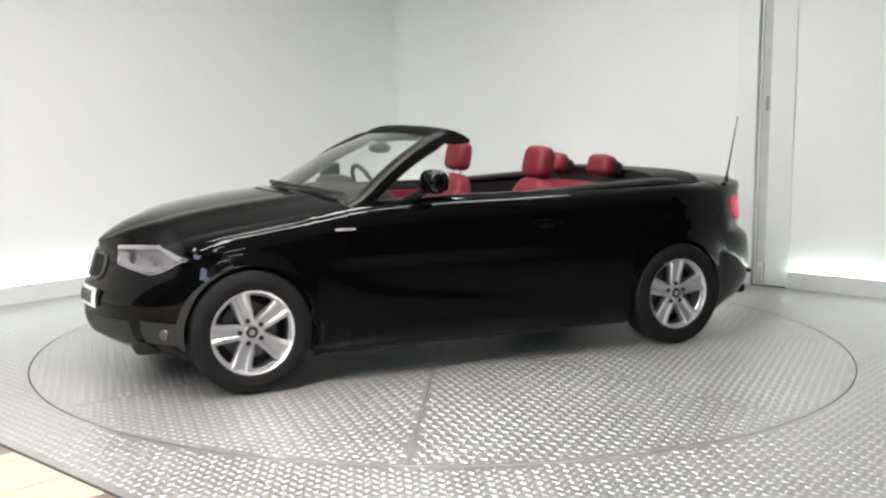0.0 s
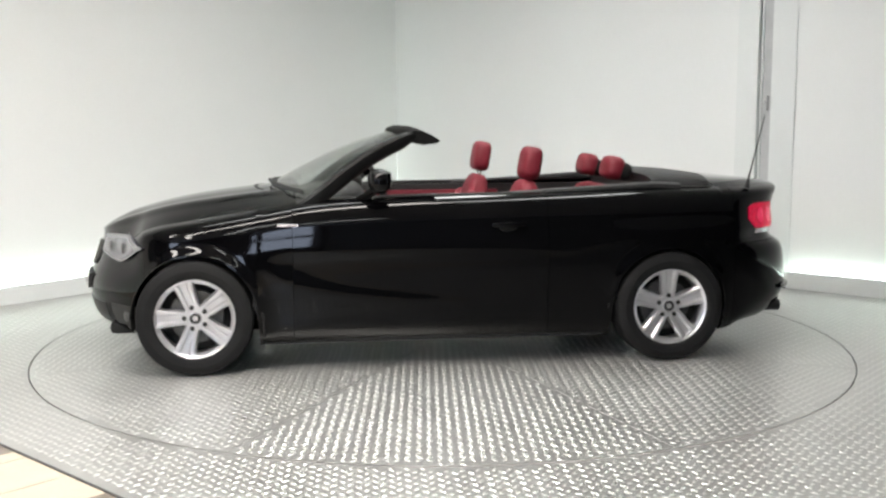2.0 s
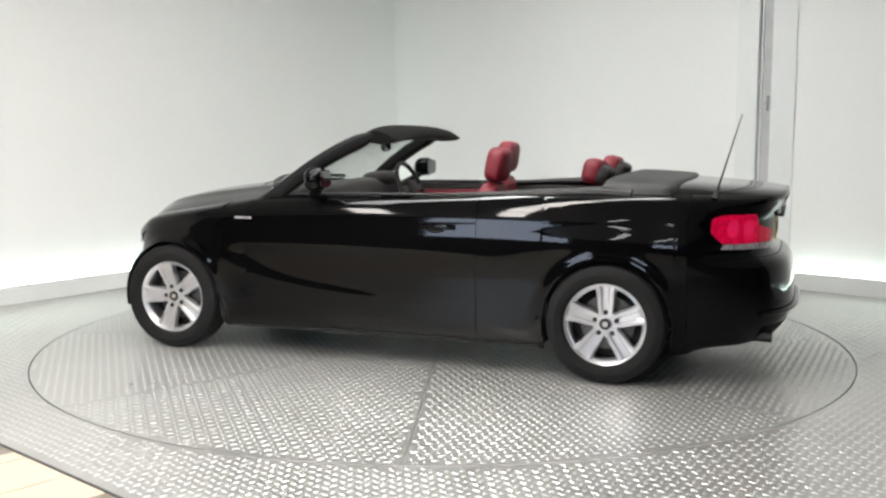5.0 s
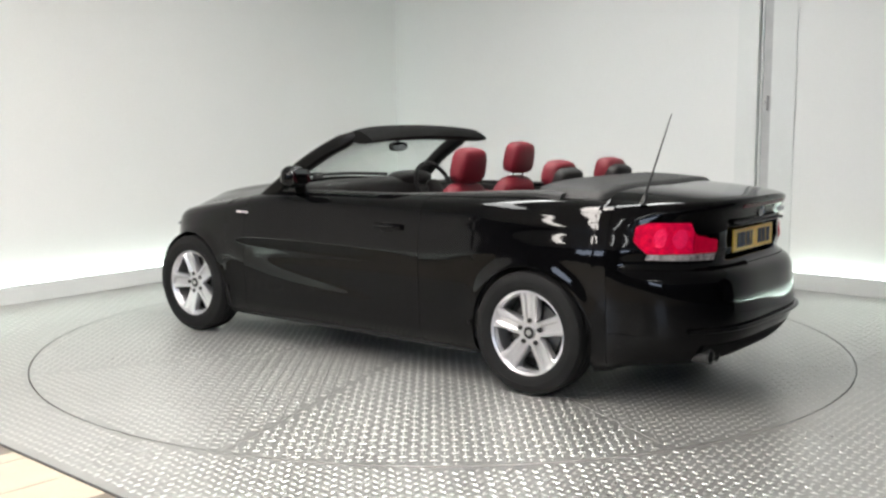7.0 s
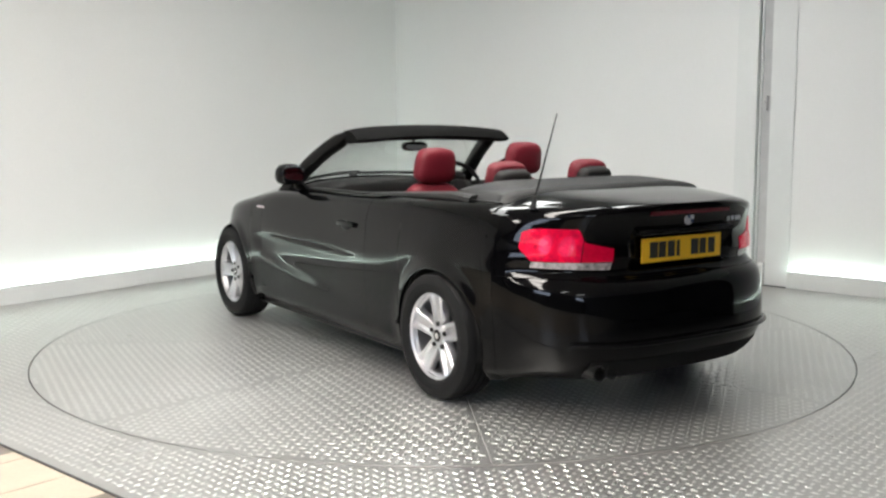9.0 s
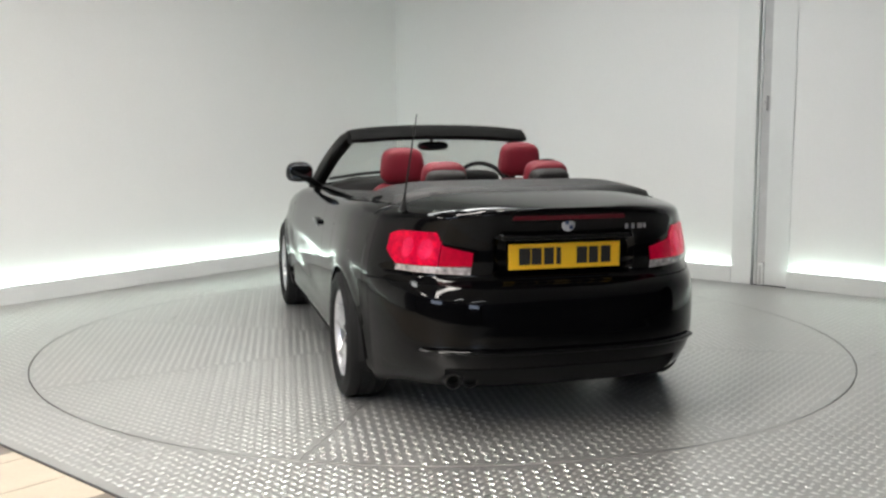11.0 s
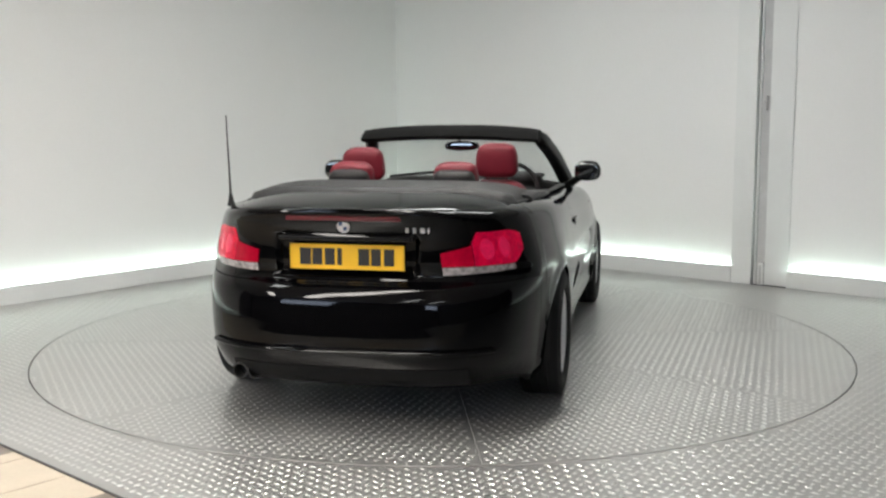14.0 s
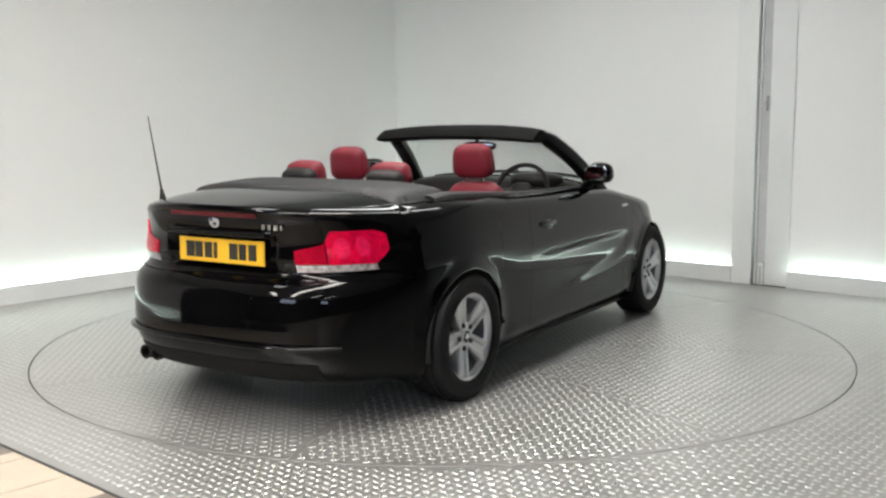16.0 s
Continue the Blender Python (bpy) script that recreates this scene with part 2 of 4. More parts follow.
def build_room():
    for name, m, ln, text in (("wall_west", ML, 9.6, "smooth white painted studio wall washed by cove light"),
                              ("wall_east", MR, 9.6, "smooth white painted studio wall beside the panel post")):
        w = part(name, box(-0.6, ln, RECESS, RECESS + 0.2, 0, ROOM_H, m=m), M_WALL, smooth=False)
        tagged(w, text, "wall", kind="structure")
    # low plinths, with the light strips hidden behind their lips
    spans = {"plinth_west": (ML, ((-0.06, 9.6),)), "plinth_east": (MR, ((0.035, 3.937), (4.425, 9.6)))}
    for name, (m, parts) in spans.items():
        top = empty(name)
        tagged(top, "low white plinth along the foot of the wall", "plinth", kind="structure")
        for a, b in parts:
            part("plinth_face", box(a, b, 0.0, 0.03, 0.0, 0.14, bevel=0.004, seg=1, m=m), M_PLINTH, top)
            part("plinth_ledge", box(a, b, 0.03, RECESS - 0.002, 0.0, 0.09, m=m), M_PLINTH, top, smooth=False)
            strip = part("cove_strip", box(a + 0.02, b - 0.02, 0.033, 0.053, 0.092, 0.106, bevel=0.003, seg=1, m=m), M_COVE)
            tagged(strip, "bright cool white light strip behind the plinth", "light strip", group="cove light strips")
    # panel post; the shading of its joint is painted in grey
    post = empty("panel_post")
    tagged(post, "white painted double post with a vertical joint shaded in grey", "post", kind="structure")
    part("post_board", box(3.941, 4.120, -0.003, RECESS - 0.002, 0.0, ROOM_H - 0.01, bevel=0.006, seg=2, m=MR), M_POST, post)
    part("post_board", box(4.215, 4.421, 0.052, RECESS - 0.002, 0.0, ROOM_H - 0.01, bevel=0.006, seg=2, m=MR), M_POST, post)
    part("joint", box(4.120, 4.215, 0.058, RECESS - 0.002, 0.0, ROOM_H - 0.01, m=MR), M_GREYGAP, post, "recessed joint, its shading painted grey", smooth=False)
    part("post_bead", box(4.128, 4.146, 0.036, 0.057, 0.0, ROOM_H - 0.01, bevel=0.006, m=MR), M_POST, post)
    bolt = empty("floor_bolt")
    tagged(bolt, "small white metal bolt at the foot of the post", "bolt")
    part("bolt_plate", box(4.165, 4.213, 0.030, 0.057, 0.0, 0.19, bevel=0.005, m=MR), M_POST, bolt)
    part("bolt_rod", sweep([MR @ Vector((4.189, 0.024, 0.0)), MR @ Vector((4.189, 0.024, 0.17))], 0.009, 0.009, up=(1, 0, 0)), M_GREYGAP, bolt)
    latch = empty("latch")
    tagged(latch, "small grey metal latch on the wall post", "latch")
    part("latch_plate", box(4.168, 4.200, 0.015, 0.057, 1.46, 1.58, bevel=0.006, m=MR), M_GREYGAP, latch)
    part("latch_knob", cushion(0.014, 0.014, 0.02, MR @ pose(4.184, 0.003, 1.52), power=2.2), M_GREYGAP, latch)
    # the dark rest of the hall
    far_l = CORNER + ALONG_L * HALL
    far_r = CORNER + ALONG_R * HALL
    for name, m in (("wall_south_west", frame_m(far_l, ALONG_R, ALONG_L)), ("wall_south_east", frame_m(far_r, ALONG_L, ALONG_R))):
        w = part(name, box(-0.3, HALL + 0.3, 0.0, 0.2, 0, ROOM_H, m=m), M_DARKWALL, smooth=False)
        tagged(w, "plain dark painted wall of the hall", "wall", kind="structure")
    for name, m in (("wall_west_dark", ML), ("wall_east_dark", MR)):
        w = part(name, box(9.61, HALL, RECESS, RECESS + 0.2, 0, ROOM_H, m=m), M_DARKWALL, smooth=False)
        tagged(w, "plain dark painted wall of the hall", "wall", kind="structure")
    bm = bmesh.new()
    pts = [CORNER + OUT_L * 0.4 + OUT_R * 0.4, far_l + OUT_L * 0.4 + ALONG_L * 0.4, CORNER + (ALONG_L + ALONG_R) * (HALL + 0.4), far_r + OUT_R * 0.4 + ALONG_R * 0.4]
    lo = [bm.verts.new((p.x, p.y, ROOM_H)) for p in pts]
    hi = [bm.verts.new((p.x, p.y, ROOM_H + 0.2)) for p in pts]
    bm.faces.new(lo)
    bm.faces.new(hi)
    for i in range(4):
        bm.faces.new((lo[i], lo[(i + 1) % 4], hi[(i + 1) % 4], hi[i]))
    bmesh.ops.recalc_face_normals(bm, faces=bm.faces[:])
    c = part("ceiling", bm, M_CEIL, smooth=False)
    tagged(c, "plain pale painted ceiling", "ceiling", kind="structure")


def build_ceiling_lights():
    first = None
    for u, v in LAMPS:
        p = CORNER + ALONG_L * u + ALONG_R * v
        m = pose(p.x, p.y, ROOM_H, 0, 0, math.degrees(math.atan2(ALONG_L.y, ALONG_L.x)))
        if first is None:
            first = empty("ceiling_light")
            tagged(first, "flat white ceiling light panel, switched on", "ceiling light", group="ceiling light panels")
            a, b = 1.12, 0.20
            for x0, x1, y0, y1 in ((-a, a, -b, -b + 0.02), (-a, a, b - 0.02, b), (-a, -a + 0.02, -b + 0.02, b - 0.02), (a - 0.02, a, -b + 0.02, b - 0.02)):
                part("rim", box(x0, x1, y0, y1, -0.05, -0.001, bevel=0.003, seg=1), M_POST, first)
            part("diffuser", box(-a + 0.021, a - 0.021, -b + 0.021, b - 0.021, -0.045, -0.004), M_LAMP, first, smooth=False)
            first.matrix_basis = m
            made = first
        else:
            made = copy_thing(first, m)
        if v < 4.5 and (u > 7 or (u > 4 and v > 4)):
            # the panels nearest the tiled edge are warmer and brighter
            for o in made.children:
                if o.name.startswith("diffuser"):
                    o.data = o.data.copy()
                    o.data.materials[0] = M_LAMP_WARM
            made["label"] = "flat warm white ceiling light panel, switched on"


LAMPS = [(u, v) for u in (2.6, 4.9, 7.2, 9.5) for v in (2.6, 4.2, 6.6, 9.0) if v - u < 2.2 and (u, v) not in ((4.9, 6.6), (7.2, 6.6), (7.2, 9.0), (7.2, 2.6))]


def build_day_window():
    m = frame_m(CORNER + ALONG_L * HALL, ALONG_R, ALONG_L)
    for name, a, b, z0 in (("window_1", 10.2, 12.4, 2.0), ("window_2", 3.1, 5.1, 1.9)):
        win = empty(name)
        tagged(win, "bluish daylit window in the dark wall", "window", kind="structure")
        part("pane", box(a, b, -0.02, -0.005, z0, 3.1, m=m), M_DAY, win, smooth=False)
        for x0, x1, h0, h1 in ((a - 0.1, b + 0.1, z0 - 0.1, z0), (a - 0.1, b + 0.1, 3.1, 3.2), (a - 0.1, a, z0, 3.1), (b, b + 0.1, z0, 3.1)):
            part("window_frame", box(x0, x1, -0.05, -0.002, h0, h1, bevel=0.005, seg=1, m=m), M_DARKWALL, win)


# ---- floor and turntable ----
TABLE_R = 2.4666
GAP = 0.006
# the metal floor ends at a strip parallel to the east wall
EDGE_D = (-1.911 * OUT_R.x - 2.143 * OUT_R.y + -1.375 * OUT_R.x - 2.622 * OUT_R.y) / 2


def lozenge_mesh(cx, cy, ang, half=0.0195, wide=0.0090, high=0.0024):
    """All the raised marks of a tread plate in one mesh, at the given centres and angles."""
    n = len(cx)
    c, s = np.cos(ang), np.sin(ang)
    loc = np.array([(half, 0, 0), (0, wide, 0), (-half, 0, 0), (0, -wide, 0), (half * 0.45, 0, high), (-half * 0.45, 0, high)])
    V = np.zeros((n, 6, 3))
    V[:, :, 0] = cx[:, None] + c[:, None] * loc[None, :, 0] - s[:, None] * loc[None, :, 1]
    V[:, :, 1] = cy[:, None] + s[:, None] * loc[None, :, 0] + c[:, None] * loc[None, :, 1]
    V[:, :, 2] = loc[None, :, 2] + 0.0002
    F = np.array([(0, 1, 4), (1, 2, 5), (2, 3, 5), (3, 0, 4)])
    Q = np.array([(1, 5, 4), (3, 4, 5)])
    T = np.concatenate([F, Q])
    faces = (T[None] + 6 * np.arange(n)[:, None, None]).reshape(-1, 3)
    me = bpy.data.meshes.new("tread_relief")
    me.from_pydata(V.reshape(-1, 3).tolist(), [], faces.tolist())
    me.update()
    return me


PITCH = 0.044


def tread_centres(x0, x1, y0, y1, turn):
    """Centres and angles of a tread pattern that fills a rectangle."""
    i, j = np.meshgrid(np.arange(x0 + PITCH / 2, x1, PITCH), np.arange(y0 + PITCH / 2, y1, PITCH), indexing="ij")
    a, b = np.meshgrid(np.arange(i.shape[0]), np.arange(i.shape[1]), indexing="ij")
    ang = np.where((a + b) % 2 == 0, turn, turn + math.pi / 2)
    return i.ravel(), j.ravel(), ang.ravel()


def build_turntable():
    table = empty("turntable")
    tagged(table, "round turning platform of bright aluminium tread plate", "turntable")
    part("base_disc", lathe([(0.0, -0.12), (TABLE_R - 0.02, -0.12), (TABLE_R - 0.004, -0.01), (TABLE_R - 0.004, -0.006), (0.0, -0.006)], 160, "z"), M_JOINT, table)
    r, step = TABLE_R - 0.002, radians(45)
    for k in range(8):
        a = radians(16.2) + k * step
        mid = a + step / 2
        apex = 0.0009 / math.sin(step / 2)
        trim = 0.0009 / r
        ring = [(apex * math.cos(mid), apex * math.sin(mid))] + [(r * math.cos(t), r * math.sin(t)) for t in np.linspace(a + trim, a + step - trim, 28)]
        bm = bmesh.new()
        top = [bm.verts.new((x, y, 0.0)) for x, y in ring]
        bot = [bm.verts.new((x, y, -0.005)) for x, y in ring]
        bm.faces.new(top)
        for i in range(len(ring)):
            j = (i + 1) % len(ring)
            bm.faces.new((top[i], bot[i], bot[j], top[j]))
        bmesh.ops.recalc_face_normals(bm, faces=bm.faces[:])
        plate = part("tread_plate", bm, M_TREAD, table, smooth=False)
        x, y, ang = tread_centres(0.0, TABLE_R, -1.0, 1.0, math.pi / 4 if k % 2 else 0.0)
        keep = (x * x + y * y < (r - 0.022) ** 2) & (np.abs(y) < x * math.tan(step / 2) - 0.022)
        c, q = math.cos(mid), math.sin(mid)
        x, y, ang = x[keep], y[keep], ang[keep] + mid
        ob = new("tread_relief", lozenge_mesh(c * x - q * y, q * x + c * y, ang))
        ob.data.materials.append(M_LOZENGE)
        ob.parent = table
        tagged(ob, kind="stuff")
    return table


def build_floor():
    # steel floor round the platform: sheets laid square to the walls, with a round opening
    bm = bmesh.new()
    n = 160
    inner = [bm.verts.new(((TABLE_R + GAP) * math.cos(2 * math.pi * i / n), (TABLE_R + GAP) * math.sin(2 * math.pi * i / n), 0)) for i in range(n)]
    outer, low = [], []
    tl, tr = OUT_L, OUT_R
    d_l, d_r = 3.33, 3.25
    for i in range(n):
        a = 2 * math.pi * i / n
        d = Vector((math.cos(a), math.sin(a), 0))
        s = 20.0
        for nrm, dist in ((tl, d_l), (tr, d_r), (-tr, -EDGE_D), (-tl, 9.85)):
            k = d.dot(nrm)
            if k > 1e-6:
                s = min(s, dist / k)
        outer.append(bm.verts.new((d.x * s, d.y * s, 0)))
    for i in range(n):
        j = (i + 1) % n
        bm.faces.new((inner[i], outer[i], outer[j], inner[j]))
        a = bm.verts.new((inner[i].co.x, inner[i].co.y, -0.12))
        low.append(a)
    for i in range(n):
        j = (i + 1) % n
        bm.faces.new((inner[i], inner[j], low[j], low[i]))
    bmesh.ops.recalc_face_normals(bm, faces=bm.faces[:])
    floor = part("floor", bm, M_TREAD, smooth=False)
    tagged(floor, "grey aluminium tread plate floor round the turntable", "floor", kind="structure")
    part("pit", lathe([(0.0, -0.13), (TABLE_R + 0.1, -0.13)], 96, "z"), M_SEAM, floor)
    # raised marks where the floor comes near
    x, y, ang = tread_centres(-4.2, 6.2, -4.2, 3.4, 0.0)
    c, s = ALONG_R.x, ALONG_R.y
    X, Y = c * x - s * y, s * x + c * y
    keep = (X * X + Y * Y > (TABLE_R + 0.03) ** 2) & (Y > -3.9) & (Y < 1.8) & (X > -3.8) & (X < 3.8)
    keep &= (X * OUT_R.x + Y * OUT_R.y > EDGE_D + 0.05) & (X * OUT_R.x + Y * OUT_R.y < 3.2) & (X * OUT_L.x + Y * OUT_L.y < 3.28)
    ob = new("tread_relief", lozenge_mesh(X[keep], Y[keep], ang[keep] + math.atan2(s, c)))
    ob.data.materials.append(M_LOZENGE)
    ob.parent = floor
    tagged(ob, kind="stuff")
    # edge strip and the tiled floor beyond it
    m = Matrix(((ALONG_R.x, OUT_R.x, 0, OUT_R.x * EDGE_D), (ALONG_R.y, OUT_R.y, 0, OUT_R.y * EDGE_D), (0, 0, 1, 0), (0, 0, 0, 1)))
    st = part("edge_strip", box(-4.2, 9.0, -0.008, 0.0, -0.02, 0.002, bevel=0.001, seg=1, m=m), M_TRIMSTRIP)
    tagged(st, "thin dark metal strip along the floor's edge", "edge strip", kind="structure")
    base = part("floor_tiled", box(-8.0, 12.0, -12.0, -0.016, -0.05, -0.006, m=m), M_GROUT, smooth=False)
    tagged(base, "beige tiled floor with small brown inserts", "floor", kind="structure")
    side = 0.33
    tile = insert = None
    for i in range(-9, 12):
        for j in range(9):
            x0, y1 = TILE_X + i * side, -0.012 - j * side
            if tile is None:
                tile = part("tile", box(0.003, side - 0.003, -side + 0.003, -0.003, -0.006, 0.0, bevel=0.0015, seg=1), M_TILE, base, smooth=False)
                tile.matrix_basis = m @ pose(x0, y1, 0)
            else:
                same_part("tile", tile, base, m @ pose(x0, y1, 0))
    for i in range(-3, 4):
        mi = m @ pose(0.085 + 0.84 * i, -0.016, 0)
        if insert is None:
            insert = part("tile_insert", box(-0.06, 0.06, -0.085, 0.0, -0.006, 0.0015, bevel=0.0015, seg=1), M_TILE_DARK, base, smooth=False)
            insert.matrix_basis = mi
        else:
            same_part("tile_insert", insert, base, mi)
    return floor


TILE_X = 0.58
# ---- the car: x forward, y to its left, z up, origin on the ground between the axles ----
AXLE = 1.33
ARCH_R, ARCH_Z = 0.338, 0.315
SILL = 0.15
FRONT_X, REAR_X = 2.05, -2.25


def outline():
    """The plan of one side at its widest, from the middle of the tail to the middle of the nose."""
    pts = []
    for ph in np.linspace(90, 0, 90):
        c, s = math.cos(radians(ph)), math.sin(radians(ph))
        r = (abs(c) ** 3.5 + abs(s) ** 3.5) ** (-1 / 3.5)
        pts.append((-1.1 + (REAR_X + 1.1) * r * s, 0.868 * r * c))
    for x in np.linspace(-1.08, 0.98, 60):
        pts.append((x, 0.868 - 0.008 * math.exp(-(x / 0.6) ** 2)))
    for ph in np.linspace(0, 90, 90):
        c, s = math.cos(radians(ph)), math.sin(radians(ph))
        r = (abs(c) ** 2.5 + abs(s) ** 2.5) ** (-1 / 2.5)
        pts.append((1.0 + (FRONT_X - 1.0) * r * s, 0.868 * r * c))
    return np.array(pts)


PLAN = outline()
PLAN_S = np.concatenate([[0], np.cumsum(np.hypot(*np.diff(PLAN, axis=0).T))])
S_END = PLAN_S[-1]


def s_of_x(x):
    return float(np.interp(x, PLAN[:, 0], PLAN_S))


def s_of_y(y, front):
    k = PLAN[:, 0] > 0 if front else PLAN[:, 0] < 0
    yy, ss = PLAN[k, 1], PLAN_S[k]
    return float(np.interp(y, yy[::-1], ss[::-1]) if front else np.interp(y, yy, ss))


EDGE_Z = curve_of((-2.26, 0.984), (-2.03, 0.984), (-1.75, 0.985), (-1.4, 0.99), (-0.9, 0.978), (-0.3, 0.965), (0.3, 0.957), (0.72, 0.935), (1.09, 0.875), (1.41, 0.825), (1.58, 0.795), (1.74, 0.755), (1.9, 0.715), (2.1, 0.690))
INSET = curve_of((-0.1, 0.14), (0.0, 0.085), (0.07, 0.040), (0.16, 0.022), (0.30, 0.012), (0.46, 0.002), (0.58, 0.002), (0.68, 0.007), (0.80, 0.020), (0.88, 0.031), (0.93, 0.045), (0.965, 0.069), (0.985, 0.104), (1.0, 0.168))
NOSE_DX = curve_of((0.1, -0.26), (0.17, -0.15), (0.22, -0.07), (0.30, -0.02), (0.37, -0.008), (0.44, 0.0), (0.51, -0.025), (0.58, -0.06), (0.66, -0.085), (0.75, -0.11))
TAIL_DX = curve_of((0.1, 0.30), (0.16, 0.20), (0.22, 0.10), (0.28, 0.045), (0.34, 0.010), (0.39, 0.0), (0.48, 0.004), (0.56, 0.013), (0.60, 0.021), (0.635, 0.038), (0.655, 0.060), (0.668, 0.085), (0.76, 0.095), (0.86, 0.092), (0.92, 0.072), (0.955, 0.052), (0.975, 0.045), (1.0, 0.052))


def skin(s, z):
    """The point of the left side's outer skin at place s along the plan and height z."""
    x = float(np.interp(s, PLAN_S, PLAN[:, 0]))
    y = float(np.interp(s, PLAN_S, PLAN[:, 1]))
    top = float(EDGE_Z(x))
    w = (z - SILL) / (top - SILL)
    inset = float(INSET(w))
    # hollow of the doors, bounded by two creases
    run = max(0.0, 0.94 - x)
    low = 0.63 - 0.15 * (1 - math.exp(-run / 0.17)) - 0.085 * run
    inset += 0.0125 * float(smoothstep((0.665 - z) / 0.055) * smoothstep((z - low + 0.045) / 0.09) * smoothstep((0.95 - x) / 0.14) * smoothstep((x + 0.80) / 1.1))
    # rocker ledge between the arches, and the haunch over the rear wheel
    inset -= 0.010 * math.exp(-((z - 0.255) / 0.030) ** 2) * float(smoothstep((0.94 - x) / 0.12) * smoothstep((x + 0.94) / 0.12))
    inset -= 0.010 * math.exp(-((x + 1.30) / 0.42) ** 2 - ((z - 0.735) / 0.085) ** 2)
    # a crease below the door handles
    inset -= 0.0015 * math.exp(-((z - 0.83 + 0.02 * x) / 0.022) ** 2) * float(smoothstep((1.2 - x) / 0.5) * smoothstep((x + 1.9) / 0.3))
    for ax in (-AXLE, AXLE):
        d = math.hypot(x - ax, z - ARCH_Z)
        inset -= 0.013 * math.exp(-((d - ARCH_R) / 0.042) ** 2)
    y2 = y * (1 - inset / 0.875) * (1 - 0.035 * float(smoothstep((-1.25 - x) / 0.75))) * (1 - 0.032 * float(smoothstep((z - 0.70) / 0.26) * smoothstep((-0.9 - x) / 1.15)))
    x2 = x + float(NOSE_DX(z)) * float(smoothstep((x - 1.62) / 0.36)) + float(TAIL_DX(z)) * float(smoothstep((-1.68 - x) / 0.36))
    x2 -= 0.17 * y2 * float(smoothstep((x - 1.42) / 0.55))
    # recess of the number plate in the boot face
    if x < -2.0:
        x2 += 0.034 * float(smoothstep((0.335 - y2) / 0.03) * smoothstep((z - 0.690) / 0.02) * smoothstep((0.885 - z) / 0.025))
    return x2, y2, z


def bottom(x):
    for ax in (-AXLE, AXLE):
        d = abs(x - ax)
        if d < ARCH_R:
            return ARCH_Z + math.sqrt(ARCH_R ** 2 - d * d)
    return SILL + 0.02 * float(smoothstep((abs(x) - 1.6) / 0.3)) + 0.03 * float(smoothstep((-x - 1.7) / 0.4))


def stations(x0, x1, step=0.05):
    """Places along the side between x0 and x1, close together round the arches."""
    xs = list(np.linspace(x0, x1, max(2, int(abs(x1 - x0) / step) + 1)))
    for ax in (-AXLE, AXLE):
        for k in range(25):
            xs.append(ax + ARCH_R * math.cos(math.pi * k / 24) * 0.9999)
        xs += [ax - ARCH_R - 0.002, ax + ARCH_R + 0.002]
    return sorted({round(x, 5) for x in xs if x0 - 1e-6 <= x <= x1 + 1e-6})


def split_z(x):
    return 0.665 - 0.03 * float(smoothstep((x - 1.0) / 0.8))


def side_sheet(ss, lo, hi, nz, mirror):
    """A sheet of skin over the places ss, between the heights lo(x) and hi(x)."""
    P = np.zeros((len(ss), nz, 3))
    for i, s in enumerate(ss):
        x = float(np.interp(s, PLAN_S, PLAN[:, 0]))
        a, b = lo(x), hi(x)
        for j in range(nz):
            t = j / (nz - 1)
            P[i, j] = skin(s, a + (b - a) * t)
    if mirror:
        P = P * np.array([1, -1, 1])
    return P


def wrap_sheet(ss, lo, hi, nz):
    """A sheet that goes round the nose or the tail; ss ends at the middle."""
    P = np.concatenate([side_sheet(ss, lo, hi, nz, False), side_sheet(ss[:-1], lo, hi, nz, True)[::-1]])
    return P


